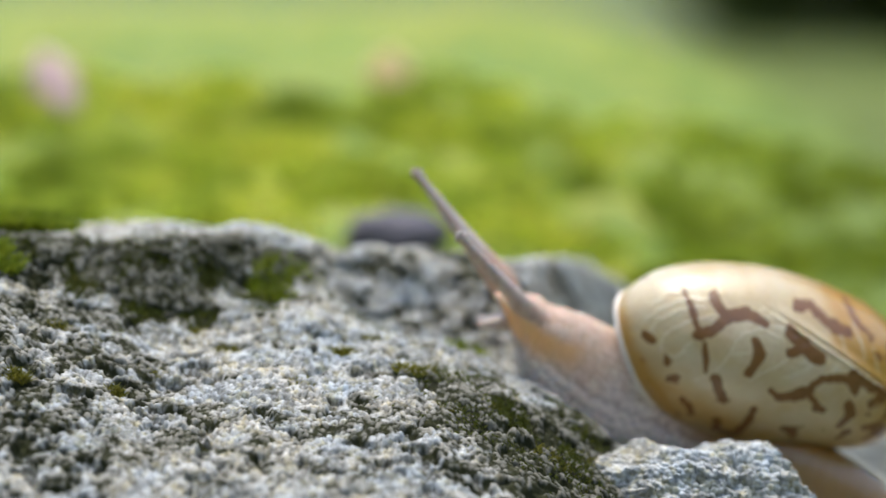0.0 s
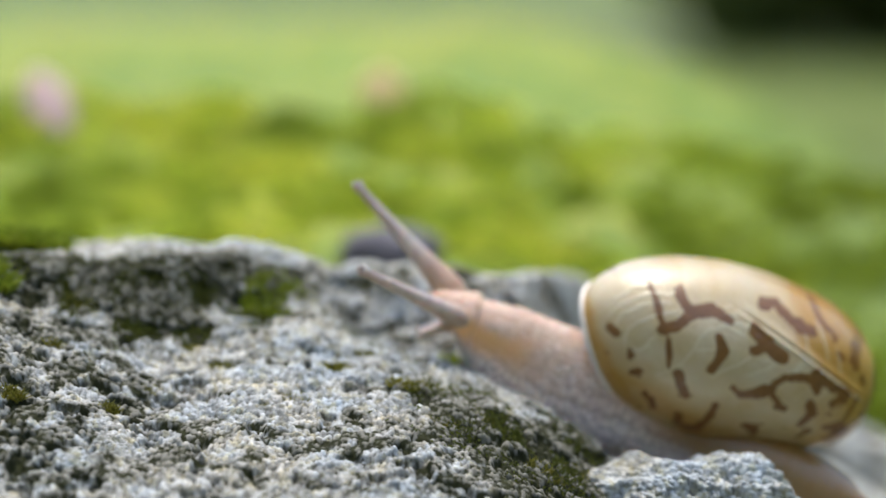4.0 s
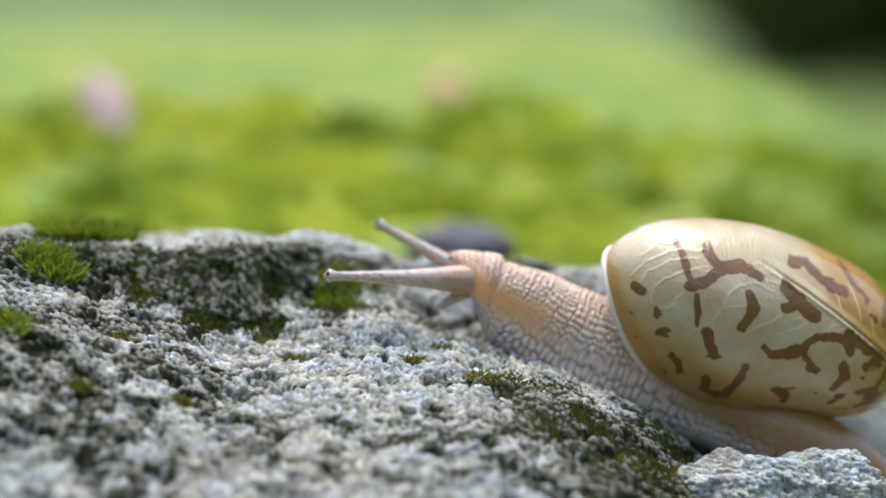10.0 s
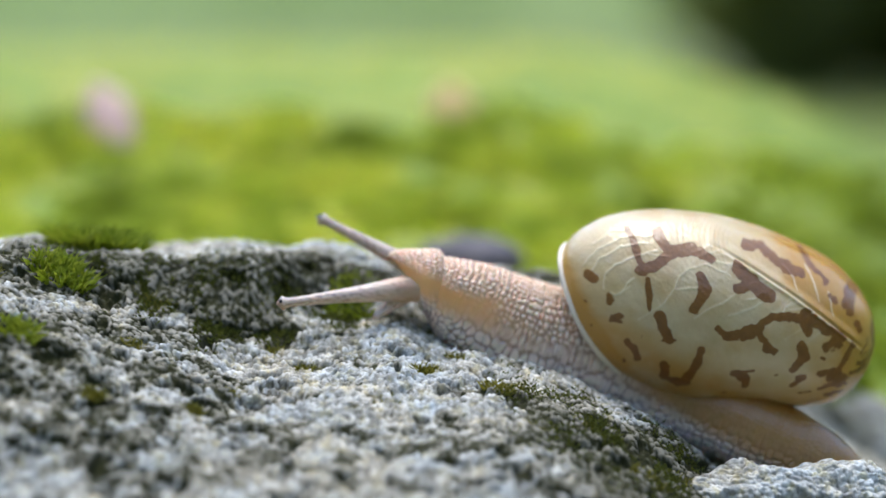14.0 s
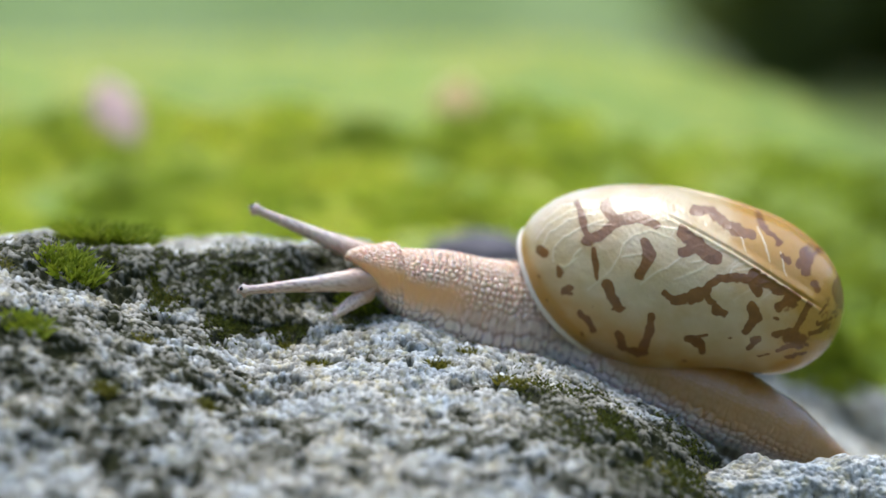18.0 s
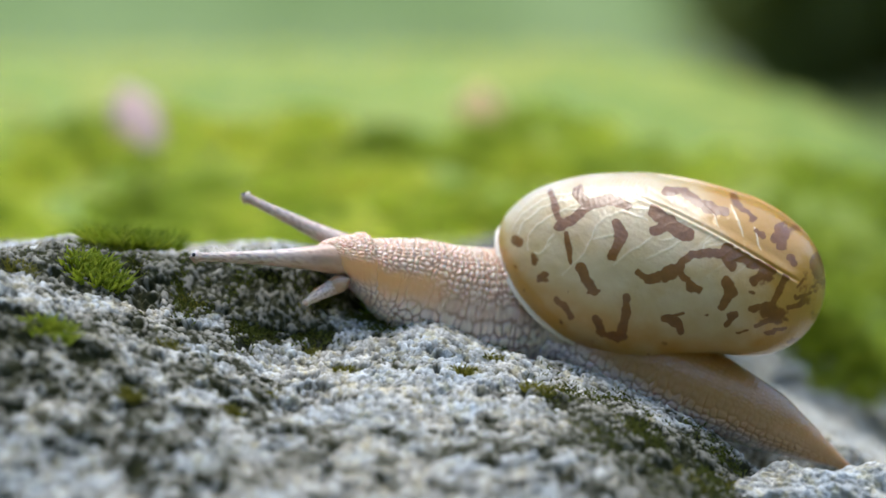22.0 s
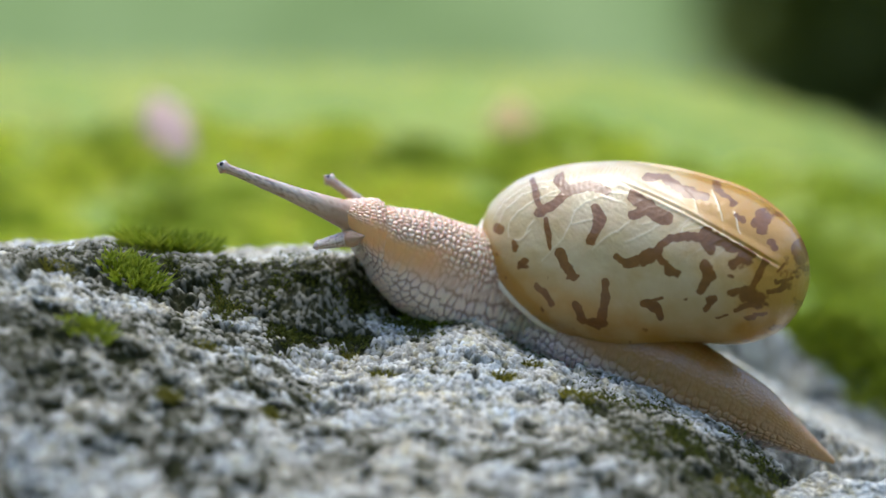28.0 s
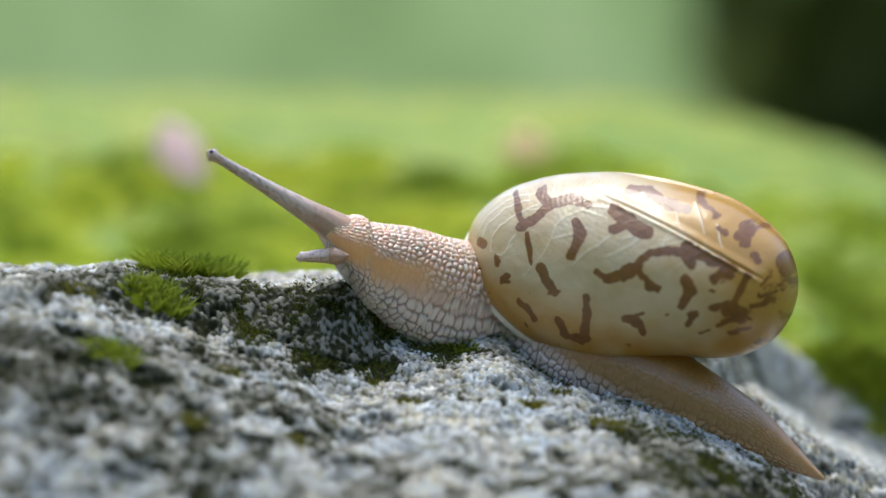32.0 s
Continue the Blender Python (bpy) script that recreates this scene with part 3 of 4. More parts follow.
def build_shrub():
    """A shrub beyond the bank, its deep shade put into dark colours: a few stems and a loose crown of leaves."""
    shrub = new("shrub")
    shrub.location = (0.176, 0.75, -0.05)
    for k, (x, y, lean) in enumerate(((60, 20, -6), (120, 60, 4), (190, -30, 8))):
        th, h = np.meshgrid(np.linspace(0, 2 * math.pi, 24, endpoint=False), np.linspace(0, 1, 30))
        th, h = th.T, h.T
        r = (14 - 8 * h) * (1 + 0.2 * (fractal(th * 2 + k, h * 8, 1.0, 9, 3) - 0.5))
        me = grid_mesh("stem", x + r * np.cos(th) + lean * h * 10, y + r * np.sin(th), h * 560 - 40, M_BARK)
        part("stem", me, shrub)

    lobes = np.random.default_rng(61)
    lobes = [(-5 + 300 * k / 21, lobes.uniform(-70, 120), lobes.uniform(20, 500)) for k in range(22)] + [(-25, 0, 430), (-15, 30, 300), (5, -20, 180), (10, 20, 60), (20, 0, 380), (25, 30, 500), (35, 10, 260), (40, 0, 120), (60, 0, 460), (150, 20, 180)]

    def place(rng):
        cx, cy, cz = lobes[rng.integers(len(lobes))]
        return rng.normal(cx, 44), rng.normal(cy, 36), max(-30, rng.normal(cz, 52))

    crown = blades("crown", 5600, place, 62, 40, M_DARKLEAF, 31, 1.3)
    crown.parent = shrub
    return tagged(shrub, "dark olive shrub behind the moss, deep shade put into its colours", "shrub")


build_shrub()


# ---- the snail ----
BLOTS = []


def blot(x0, z0, x1, z1, w):
    """A brown fleck on the shell: a stroke from one point of its flank to another, and half its width."""
    BLOTS.append((x0, z0, x1, z1, w * 1.06))


blot(-3.80, 3.08, -3.26, 2.19, 0.42)
blot(-3.26, 2.19, -3.58, 0.72, 0.33)
blot(-1.38, 4.55, -0.30, 3.86, 0.38)
blot(-0.96, 3.11, -0.07, 3.74, 0.42)
blot(-0.12, 3.90, 1.47, 3.35, 0.46)
blot(-5.72, -0.62, -5.21, -1.45, 0.38)
blot(-5.21, -1.45, -4.60, -2.11, 0.38)
blot(-4.95, -2.33, -4.25, -1.96, 0.17)
blot(-2.07, -2.01, -1.84, -2.93, 0.25)
blot(-1.84, -2.93, -2.03, -4.31, 0.33)
blot(-2.03, -4.31, -2.21, -5.51, 0.33)
blot(-4.03, -4.39, -3.62, -5.37, 0.29)
blot(-3.62, -5.37, -2.76, -5.54, 0.25)
blot(-2.76, -5.41, -2.03, -5.33, 0.38)
blot(-1.56, -0.04, -0.63, -0.32, 0.25)
blot(-0.63, -0.42, 0.56, 0.16, 0.33)
blot(0.56, 0.16, 1.39, 0.88, 0.46)
blot(1.27, 0.94, 2.09, 1.94, 0.33)
blot(2.09, 2.01, 4.48, 2.51, 0.29)
blot(1.55, 0.57, 2.29, 0.08, 0.17)
blot(2.58, -0.29, 3.22, -0.46, 0.33)
blot(4.52, 2.86, 5.20, 1.68, 0.42)
blot(4.90, 2.68, 6.40, 2.20, 0.33)
blot(6.40, 2.20, 8.02, 1.89, 0.33)
blot(7.83, 1.69, 6.92, 0.88, 0.33)
blot(5.13, 0.43, 5.46, -0.14, 0.46)
blot(5.39, -0.37, 5.05, -1.42, 0.25)
blot(1.10, -3.17, 1.97, -3.30, 0.33)
blot(1.92, -3.12, 2.37, -3.95, 0.29)
blot(1.14, -2.96, 2.37, -2.51, 0.12)
blot(5.79, -2.02, 6.05, -1.75, 0.33)
blot(5.76, -2.39, 5.57, -2.73, 0.21)
blot(9.07, 1.56, 8.93, 0.26, 0.25)
blot(8.93, 0.26, 8.62, -0.64, 0.25)
blot(8.62, -0.64, 7.29, -1.17, 0.29)
blot(7.68, -2.33, 9.36, -1.40, 0.17)
blot(10.08, 0.96, 10.36, 1.48, 0.12)
blot(10.36, 0.16, 10.95, 0.51, 0.17)
blot(10.04, 0.27, 10.15, 0.12, 0.12)
blot(10.88, 2.95, 11.27, 1.97, 0.38)
blot(-7.55, 1.56, -7.12, 0.71, 0.21)
blot(-7.12, 0.71, -6.72, -0.27, 0.25)
blot(-9.53, 4.01, -7.93, 2.04, 0.25)
blot(-8.27, 1.92, -7.12, 2.83, 0.33)
blot(-7.12, 2.83, -6.14, 4.07, 0.38)
blot(-6.14, 4.07, -4.95, 4.61, 0.38)
blot(-4.91, 4.53, -3.44, 4.41, 0.33)
blot(-6.51, 3.79, -7.55, 4.63, 0.38)
blot(-11.54, 0.14, -11.03, 0.05, 0.33)
blot(-9.66, -0.58, -9.46, -1.10, 0.21)
blot(-8.81, -2.13, -8.49, -1.80, 0.29)
blot(-8.99, -2.39, -8.19, -2.21, 0.12)
blot(-7.32, -3.46, -6.68, -3.99, 0.29)
blot(-6.68, -3.99, -6.10, -4.55, 0.25)
blot(-1.05, 6.09, 0.35, 6.35, 0.25)
blot(0.44, 6.17, 2.13, 5.65, 0.29)
blot(2.13, 5.65, 3.86, 5.48, 0.33)
blot(3.86, 6.56, 5.97, 5.32, 0.17)
blot(6.44, 4.57, 6.92, 4.26, 0.17)
blot(7.87, 4.20, 8.44, 4.49, 0.38)
blot(7.90, 5.01, 8.47, 3.69, 0.29)
blot(3.94, -2.18, 4.01, -2.21, 0.08)
blot(-11.16, -1.78, -11.05, -1.85, 0.08)
blot(-6.96, -5.22, -6.88, -5.36, 0.12)
blot(-10.10, -3.49, -10.04, -3.60, 0.08)
blot(6.85, 0.11, 7.12, 0.03, 0.12)
blot(9.83, -0.68, 10.72, -0.24, 0.17)
blot(8.56, -2.86, 9.69, -2.23, 0.12)
blot(6.37, -3.27, 7.15, -2.88, 0.08)
blot(9.25, 2.97, 9.61, 2.55, 0.21)

WRINKLES = []


def wrinkle(*points):
    """A pale raised line on the shell's flank."""
    WRINKLES.append(points)


wrinkle((-1.65, 3.71), (-2.62, 3.98), (-3.76, 3.92), (-4.73, 3.46), (-5.34, 2.51), (-5.43, 1.55), (-5.85, 0.27), (-7.16, -1.47))
wrinkle((-3.67, 2.22), (-4.51, 2.11), (-5.25, 1.62))
wrinkle((-7.39, 3.69), (-8.63, 2.78), (-10.01, 1.67), (-10.46, 0.58), (-10.23, -0.42))
wrinkle((-8.41, 1.35), (-8.85, 0.72), (-9.02, -0.25))
wrinkle((-8.60, 0.62), (-9.29, -0.40), (-9.72, -0.38))
wrinkle((-0.96, 2.94), (-1.42, 2.18), (-2.81, 1.02), (-3.35, 0.14))
wrinkle((1.18, 2.78), (0.10, 1.83), (-0.96, 1.03))
wrinkle((-6.51, 3.57), (-7.89, 3.21))
wrinkle((-8.08, 3.88), (-9.92, 2.83), (-11.19, 1.47), (-11.51, -0.02))
wrinkle((-7.78, 4.53), (-10.04, 3.39), (-11.51, 2.01), (-12.07, 0.52))
wrinkle((-8.99, 4.52), (-10.81, 3.37), (-11.95, 2.15))
wrinkle((-1.65, 4.54), (-2.99, 4.43), (-4.12, 3.68))
wrinkle((-0.16, 2.55), (0.60, 2.90), (0.77, 3.31))
wrinkle((2.86, 2.29), (2.90, 2.92), (3.30, 3.42))
wrinkle((4.09, 6.01), (4.98, 4.94), (5.57, 3.95))
wrinkle((6.15, 4.74), (7.05, 3.25))
wrinkle((2.13, 5.65), (3.18, 5.03), (3.62, 4.29))

LIP_AXIS = np.array([-0.744, 0.305, -0.594]) / np.linalg.norm([-0.744, 0.305, -0.594])
LIP_COS = 0.726


def shell_point(q):
    """From a unit sphere to the egg-shaped shell: blunt at the mouth, its apex at +x."""
    x, y, z = q[..., 0], q[..., 1], q[..., 2]
    left = step01(-x, 0.1, 0.9)
    xr = np.clip(x, 0, 1)
    under = step01(-z, -0.45, 0.45)
    blunt = ((1 + xr + xr * xr) / (1 + xr)) ** 0.35 * (1 - under) + np.sqrt(1 + xr * xr) * under
    full = (1 + 0.13 * left * step01(-z, -0.2, 0.5)) * blunt
    low = 6.88 * (1 - under) + (5.86 + 2.06 * step01(-x, -0.45, 0.2)) * under
    return np.stack([np.where(x < 0, 13.46, 11.97) * x, 7.0 * y * full, low * z * full], -1)


def suture(x):
    return 4.75 - 0.215 * x - 0.0125 * x * x


def build_shell(parent):
    nu, nv = 420, 420
    ph, th = np.meshgrid(np.linspace(0, 2 * math.pi, nv, endpoint=False), np.linspace(0.004, math.pi - 0.004, nu))
    qx, qy, qz = np.cos(th), -np.cos(ph) * np.sin(th), np.sin(ph) * np.sin(th)
    egg = shell_point(np.stack([qx, qy, qz], -1))
    x, y, z = egg[..., 0], egg[..., 1], egg[..., 2]
    front = y < 0.6
    d = (z - suture(x)) / np.sqrt(1 + (0.215 + 0.025 * x) ** 2)
    fade = step01(x, -4.5, 0) * front * step01(10.6 - x, 0, 2.0)
    disp = -0.17 * np.exp(-(d / 0.11) ** 2) * fade + 0.10 * np.exp(-((d + 0.22) / 0.14) ** 2) * fade - 0.22 * step01(d, 0, 0.8) * fade
    # pale wrinkles branch off the suture and curl down towards the mouth
    vein = np.zeros(x.shape)
    rng = np.random.default_rng(5)
    for i in range(20):
        sx = -3.5 + 0.58 * i
        up = i % 4 == 3
        ex, ez = rng.uniform(-3.6, -1.2), rng.uniform(-3.4, -1.0)
        if up:
            ex, ez = rng.uniform(-2.0, -0.6), rng.uniform(0.6, 1.4)
        last = (sx, suture(sx) - 0.15)
        for k in range(1, 7):
            f = k / 6
            nxt = (sx + ex * f ** 0.8 + 0.2 * math.sin(f * 7 + i), suture(sx) - 0.15 + ez * f ** 1.5 + 0.12 * math.sin(f * 9 + 2 * i))
            ux, uz = nxt[0] - last[0], nxt[1] - last[1]
            ax, az = x - last[0], z - last[1]
            tt = np.clip((ax * ux + az * uz) / (ux * ux + uz * uz + 1e-9), 0, 1)
            dist = np.hypot(ax - tt * ux, az - tt * uz)
            vein = np.maximum(vein, np.exp(-(dist / 0.07) ** 2) * (0.75 - 0.7 * f))
            last = nxt
    for k, points in enumerate(WRINKLES):
        total = len(points) - 1
        for j in range(total):
            (x0, z0), (x1, z1) = points[j], points[j + 1]
            ax, az = x + 0.25 * (fractal(x, z, 0.9, 480, 2) - 0.5) - x0, z + 0.25 * (fractal(x, z, 0.9, 485, 2) - 0.5) - z0
            ux, uz = x1 - x0, z1 - z0
            tt = np.clip((ax * ux + az * uz) / (ux * ux + uz * uz + 1e-9), 0, 1)
            dist = np.hypot(ax - tt * ux, az - tt * uz)
            vein = np.maximum(vein, np.exp(-(dist / 0.055) ** 2) * (1 - 0.6 * abs((j + tt) / total - 0.35)))
    vein = vein * front
    vein = np.maximum(vein, 0.6 * np.exp(-((d + 0.22) / 0.08) ** 2) * fade * step01(x, -2, 2) * step01(-x, -11.5, -8))
    fan = x * 0.9 + 0.09 * (d + 2) ** 2 + 0.8 * (fractal(x, z, 2.5, 500, 3) - 0.5)
    patchy = fractal(x, z, 2.0, 520, 3)
    fine = (np.abs(np.sin(fan * 7.0)) * 0.5 + np.abs(np.sin((z + 0.25 * x) * 8.0 + 2 * patchy)) * 0.5) * step01(-x, -5, 3) * step01(z + 0.1 * x, -0.5, 2.5) * step01(patchy, 0.25, 0.55)
    turn = np.arccos(np.clip(np.stack([qx, qy, qz], -1) @ LIP_AXIS, -1, 1))
    growth = np.sin(turn * 190 + 5 * fractal(x, z, 3.0, 590, 3)) * (0.2 + 0.8 * fractal(x, z, 1.5, 595, 2))
    disp = disp + growth * (0.003 + 0.007 * step01(z + 0.25 * x, 0.5, 3.5) * step01(-x, 1.0, 6.0)) * step01(6 - x, 0, 8) + 0.045 * vein + 0.018 * fine + 0.22 * (fractal(x, z, 3.5, 540, 4) - 0.5) + 0.03 * (fractal(x, z, 0.5, 560, 2) - 0.5)
    warp_x, warp_z = 0.45 * (fractal(x, z, 0.7, 600, 3) - 0.5), 0.45 * (fractal(x, z, 0.6, 640, 3) - 0.5)
    best = np.full(x.shape, 9.0)
    for x0, z0, x1, z1, w in BLOTS:
        ax, az = x + warp_x - x0, z + warp_z - z0
        ux, uz = x1 - x0, z1 - z0
        t = np.clip((ax * ux + az * uz) / (ux * ux + uz * uz + 1e-9), 0, 1)
        best = np.minimum(best, np.hypot(ax - t * ux, az - t * uz) - w)
    blots = 0.5 - best / 0.2
    behind = 0.5 + (0.30 - fractal(x + 40, z * 1.3, 2.0, 700, 3)) * 6
    smudge = 0.5 + (fractal(x * 1.2, z, 1.3, 720, 4) - 0.62) * 5 - 1.2 * step01(8.5 - x, 0, 3.5)
    lines = step01(np.sin(turn * 230 + 5 * fractal(x, z, 3.0, 590, 3)), 0.2, 0.95) * step01(fractal(x, z, 1.6, 597, 2), 0.42, 0.62) * step01(z + 0.2 * x, 0.8, 3.0) * step01(-x, -1.0, 3.5)
    blots = np.where(front, np.maximum(np.maximum(blots, smudge), 0.44 * lines), behind)
    amber = 0.85 * step01(d, -0.1, 0.7) * step01(x, -1, 4.5) + 0.8 * step01(x + 0.6 * z, 3.0, 8.5) + 0.9 * step01(x, 6.5, 11.5) + 0.85 * step01(-z - 0.15 * x, 1.6, 5.8) + 0.85 * step01(np.stack([qx, qy, qz], -1) @ LIP_AXIS, LIP_COS - 0.22, LIP_COS)
    amber = np.clip(0.95 * amber + 0.9 * (fractal(x, z, 2.0, 580, 4) - 0.5), 0, 1)
    disp = disp * step01(11.9 - x, 0.0, 1.5)
    px, py, pz = x + qx * disp, y + qy * disp, z + qz * disp
    inside = np.stack([qx, qy, qz], -1) @ LIP_AXIS < LIP_COS
    r, c = px.shape
    idx = np.arange(r * c).reshape(r, c)
    idx = np.concatenate([idx, idx[:, :1]], 1)
    q = np.stack([idx[:-1, :-1], idx[:-1, 1:], idx[1:, 1:], idx[1:, :-1]], -1).reshape(-1, 4)
    ok = inside.ravel()
    q = q[ok[q].all(1)]
    me = raw_mesh(bpy.data.meshes.new("shell"), np.stack([px, py, pz], -1).reshape(-1, 3), q, M_SHELL, {"blot": blots, "amber": amber, "vein": vein})
    shell = part("shell", me, parent, "glossy cream shell with brown flecks and amber spire")
    # the lip: a thick ring where the opening cuts the shell
    e1 = np.cross(LIP_AXIS, [0, 1, 0])
    e1 /= np.linalg.norm(e1)
    e2 = np.cross(LIP_AXIS, e1)
    w, v = np.meshgrid(np.linspace(0, 2 * math.pi, 200, endpoint=False), np.linspace(0, 2 * math.pi, 14, endpoint=False))
    w, v = w.T, v.T
    turn = np.cos(w)[..., None] * e1 + np.sin(w)[..., None] * e2
    edge = shell_point(LIP_AXIS * (LIP_COS + 0.004) + math.sqrt(1 - LIP_COS ** 2) * turn)
    nrm = edge / np.array([12.7, 7.0, 7.0]) ** 2
    nrm /= np.linalg.norm(nrm, axis=-1, keepdims=True)
    pt = edge + 0.20 * (np.cos(v)[..., None] * nrm + np.sin(v)[..., None] * LIP_AXIS)
    idx = np.arange(pt.shape[0] * pt.shape[1]).reshape(pt.shape[:2])
    idx = np.concatenate([idx, idx[:1]], 0)
    idx = np.concatenate([idx, idx[:, :1]], 1)
    q = np.stack([idx[:-1, :-1], idx[:-1, 1:], idx[1:, 1:], idx[1:, :-1]], -1).reshape(-1, 4)
    part("lip", raw_mesh(bpy.data.meshes.new("lip"), pt.reshape(-1, 3), q, M_RIM, {}), shell, "thick pale lip of the shell")
    return shell


# the body: nodes from snout to tail tip; half height and half width at each, and the spacing at rest
HALF_H = [2.7, 2.9, 4.0, 4.2, 3.5, 3.1, 2.2, 0.15]
HALF_W = [2.4, 2.6, 2.9, 3.0, 3.4, 3.0, 2.2, 0.3]
REST = [0, 2.2, 10.0, 17.0, 23.8, 30.3, 36.6, 43.6]
SEGMENTS = 34
EDGES = [0.0] + [1.1 + 5.9 * k / (SEGMENTS - 1) for k in range(SEGMENTS)]


def body_piece(parent, i):
    """One rigid slice of the body, about its middle, its length along x, with both ends tucked under its neighbours."""
    u0, u1 = EDGES[i], EDGES[i + 1]
    node = np.arange(8)
    s0, s1 = np.interp([u0, u1], node, REST)
    mid, half = (s0 + s1) / 2, (s1 - s0) / 2
    ext = half + min(0.75 * half, 0.75)
    lo, hi = mid - ext, mid + ext
    if i == 0:
        lo = 0
    if i == SEGMENTS - 1:
        hi = REST[-1]
    s, th = np.meshgrid(np.linspace(lo, hi, 110 if i == 0 else 44), np.linspace(0, 2 * math.pi, 230, endpoint=False))
    s, th = s.T, th.T
    hh, ww = np.interp(s, REST, HALF_H), np.interp(s, REST, HALF_W)
    head = np.clip(s / 3.8, 0, 1)
    round_head = np.sqrt(1 - (1 - head) ** 2.2)
    hh, ww = hh * round_head + 0.02, ww * round_head + 0.02
    off = np.clip((np.abs(s - mid) - half) / (ext - half), 0, 1)
    tuck = 1 - (0.10 if i == 0 else 0.05) * off ** 2
    if i == 0:
        tuck = np.where(s < mid, 1, tuck)
    if i == SEGMENTS - 1:
        tuck = np.where(s > mid, 1, tuck)
    cy, cz = np.cos(th), np.sin(th)
    foot = step01(-cz, 0.1, 0.9)
    yy = ww * cy * (1 + 0.12 * foot)
    zz = hh * np.sign(cz) * np.abs(cz) ** np.where(cz < 0, 0.75, 0.95) * np.where(cz > 0, 1 - 0.20 * step01(7 - s, 0, 6), 1 + 0.14 * step01(s, 3, 8) * step01(25 - s, 0, 7))
    arc = th * 3.2
    bend = 0.25 * (fractal(s, arc, 1.0, 805, 2) - 0.5)
    low = step01(-cz, -0.25, 0.35)
    t = step01(cracks(s + bend, arc * 1.05 - bend, 0.46, 800), 0.02, 0.55) * (1 - low) + step01(cracks(s * 1.05 + bend, arc * 0.85, 0.60, 820), 0.02, 0.42) * low
    smooth_tail = 1 - 0.55 * step01(s, 17.5, 23) * step01(cz, -0.45, 0.1)
    ragged = 0.5 * (fractal(s, arc, 1.6, 870, 3) - 0.5)
    flank = step01(s, -1, 1.0) * step01(11 - s + 4 * ragged, 0, 7) * step01(cz - 0.05 * s + ragged, -0.8, -0.2) * step01(0.6 - cz + ragged, 0, 0.5)
    smooth_tail = smooth_tail * (1 - 0.6 * flank)
    t = t * smooth_tail + 0.5 * (1 - smooth_tail)
    amp = 0.15 * np.clip(hh / 2.2, 0, 1) * smooth_tail
    hgt = amp * t
    set_back = 1.5 * step01(6 - s, 0, 6) * np.clip(-cz, 0, 1) - 0.5 * step01(6 - s, 0, 6) * np.clip(cz, 0, 1)
    yy = (yy + hgt * cy) * tuck
    zz = (zz + hgt * cz) * tuck * np.where(cz > 0, 0.80 + 0.20 * step01(s, 0.5, 6.0), 1) + 0.9 * (1 - head) ** 1.5
    me = grid_mesh("body_segment", s - mid + set_back, yy, zz, M_SKIN, True, tubercle=t, flank=flank, lateral=0.5 + 0.5 * cz + 0.25 * (fractal(s, arc, 2.0, 850, 3) - 0.5), tail=0.88 * step01(s + 3 * cz, 15.5, 22.5) * step01(cz + 0.03 * (s - 24), -0.55, 0.0))
    name = "head" if i == 0 else "tail" if i > SEGMENTS - 11 else "neck" if i < 14 else "foot"
    return part(name, me, parent), (u0 + u1) / 2


def build_stalk(parent, name, length, base, tip, bulb, eye):
    """A tentacle that points along -x, its tip at the origin."""
    s, th = np.meshgrid(np.linspace(0, 1, 60), np.linspace(0, 2 * math.pi, 40, endpoint=False))
    s, th = s.T, th.T
    r = (tip + (base - tip) * s ** (2.2 if eye else 1.4)) * (1 - 0.92 * step01(s, 0.72, 1.0))
    r = np.maximum(r, bulb * np.exp(-((s * length - bulb * 0.9) / (bulb * 0.9)) ** 2))
    r = r * np.sqrt(np.clip(s * length / (bulb * 0.9), 0.002, 1))
    r = r * np.sqrt(np.clip(1 - (np.clip(s - 0.94, 0, 1) / 0.06) ** 2, 0.0004, 1))
    d, q = cells(s * length, th * 0.6, 0.26, 900)
    t = np.sqrt(np.clip(1 - (d / 0.75) ** 2, 0, 1))
    r = r + 0.065 * t * step01(s, 0.05, 0.3)
    me = grid_mesh(name, s * length, r * np.cos(th), r * np.sin(th), M_STALK, True, tubercle=0.2 + 0.75 * t, flank=0 * s, lateral=0.5 + 0.5 * np.sin(th), tail=0.85 * step01(s, 0.42, 0.70))
    ob = part(name, me, parent, "slender grey-brown tentacle" if eye else "short pale feeler beside the mouth")
    if eye:
        ph, az = np.meshgrid(np.linspace(0.05, math.pi - 0.05, 14), np.linspace(0, 2 * math.pi, 24, endpoint=False))
        ph, az = ph.T, az.T
        e = part("eye", grid_mesh("eye", 0.16 * np.sin(ph) * np.cos(az) + 0.30, 0.16 * np.sin(ph) * np.sin(az) - 0.27, 0.16 * np.cos(ph) + 0.18, M_EYE, True), ob, "tiny black eye")
    return ob


snail = new("snail")
tagged(snail, "land snail with cream brown-flecked shell crawling over grey rock", "snail")
shell = build_shell(snail)
body = [body_piece(snail, i) for i in range(SEGMENTS)]
near_stalk = build_stalk(snail, "eye_tentacle", 15.2, 1.9, 0.34, 0.55, True)
far_stalk = build_stalk(snail, "eye_tentacle", 15.2, 1.9, 0.34, 0.55, True)
near_feeler = build_stalk(snail, "mouth_tentacle", 4.8, 0.85, 0.24, 0.33, False)
far_feeler = build_stalk(snail, "mouth_tentacle", 4.8, 0.85, 0.24, 0.33, False)

STEPS = []


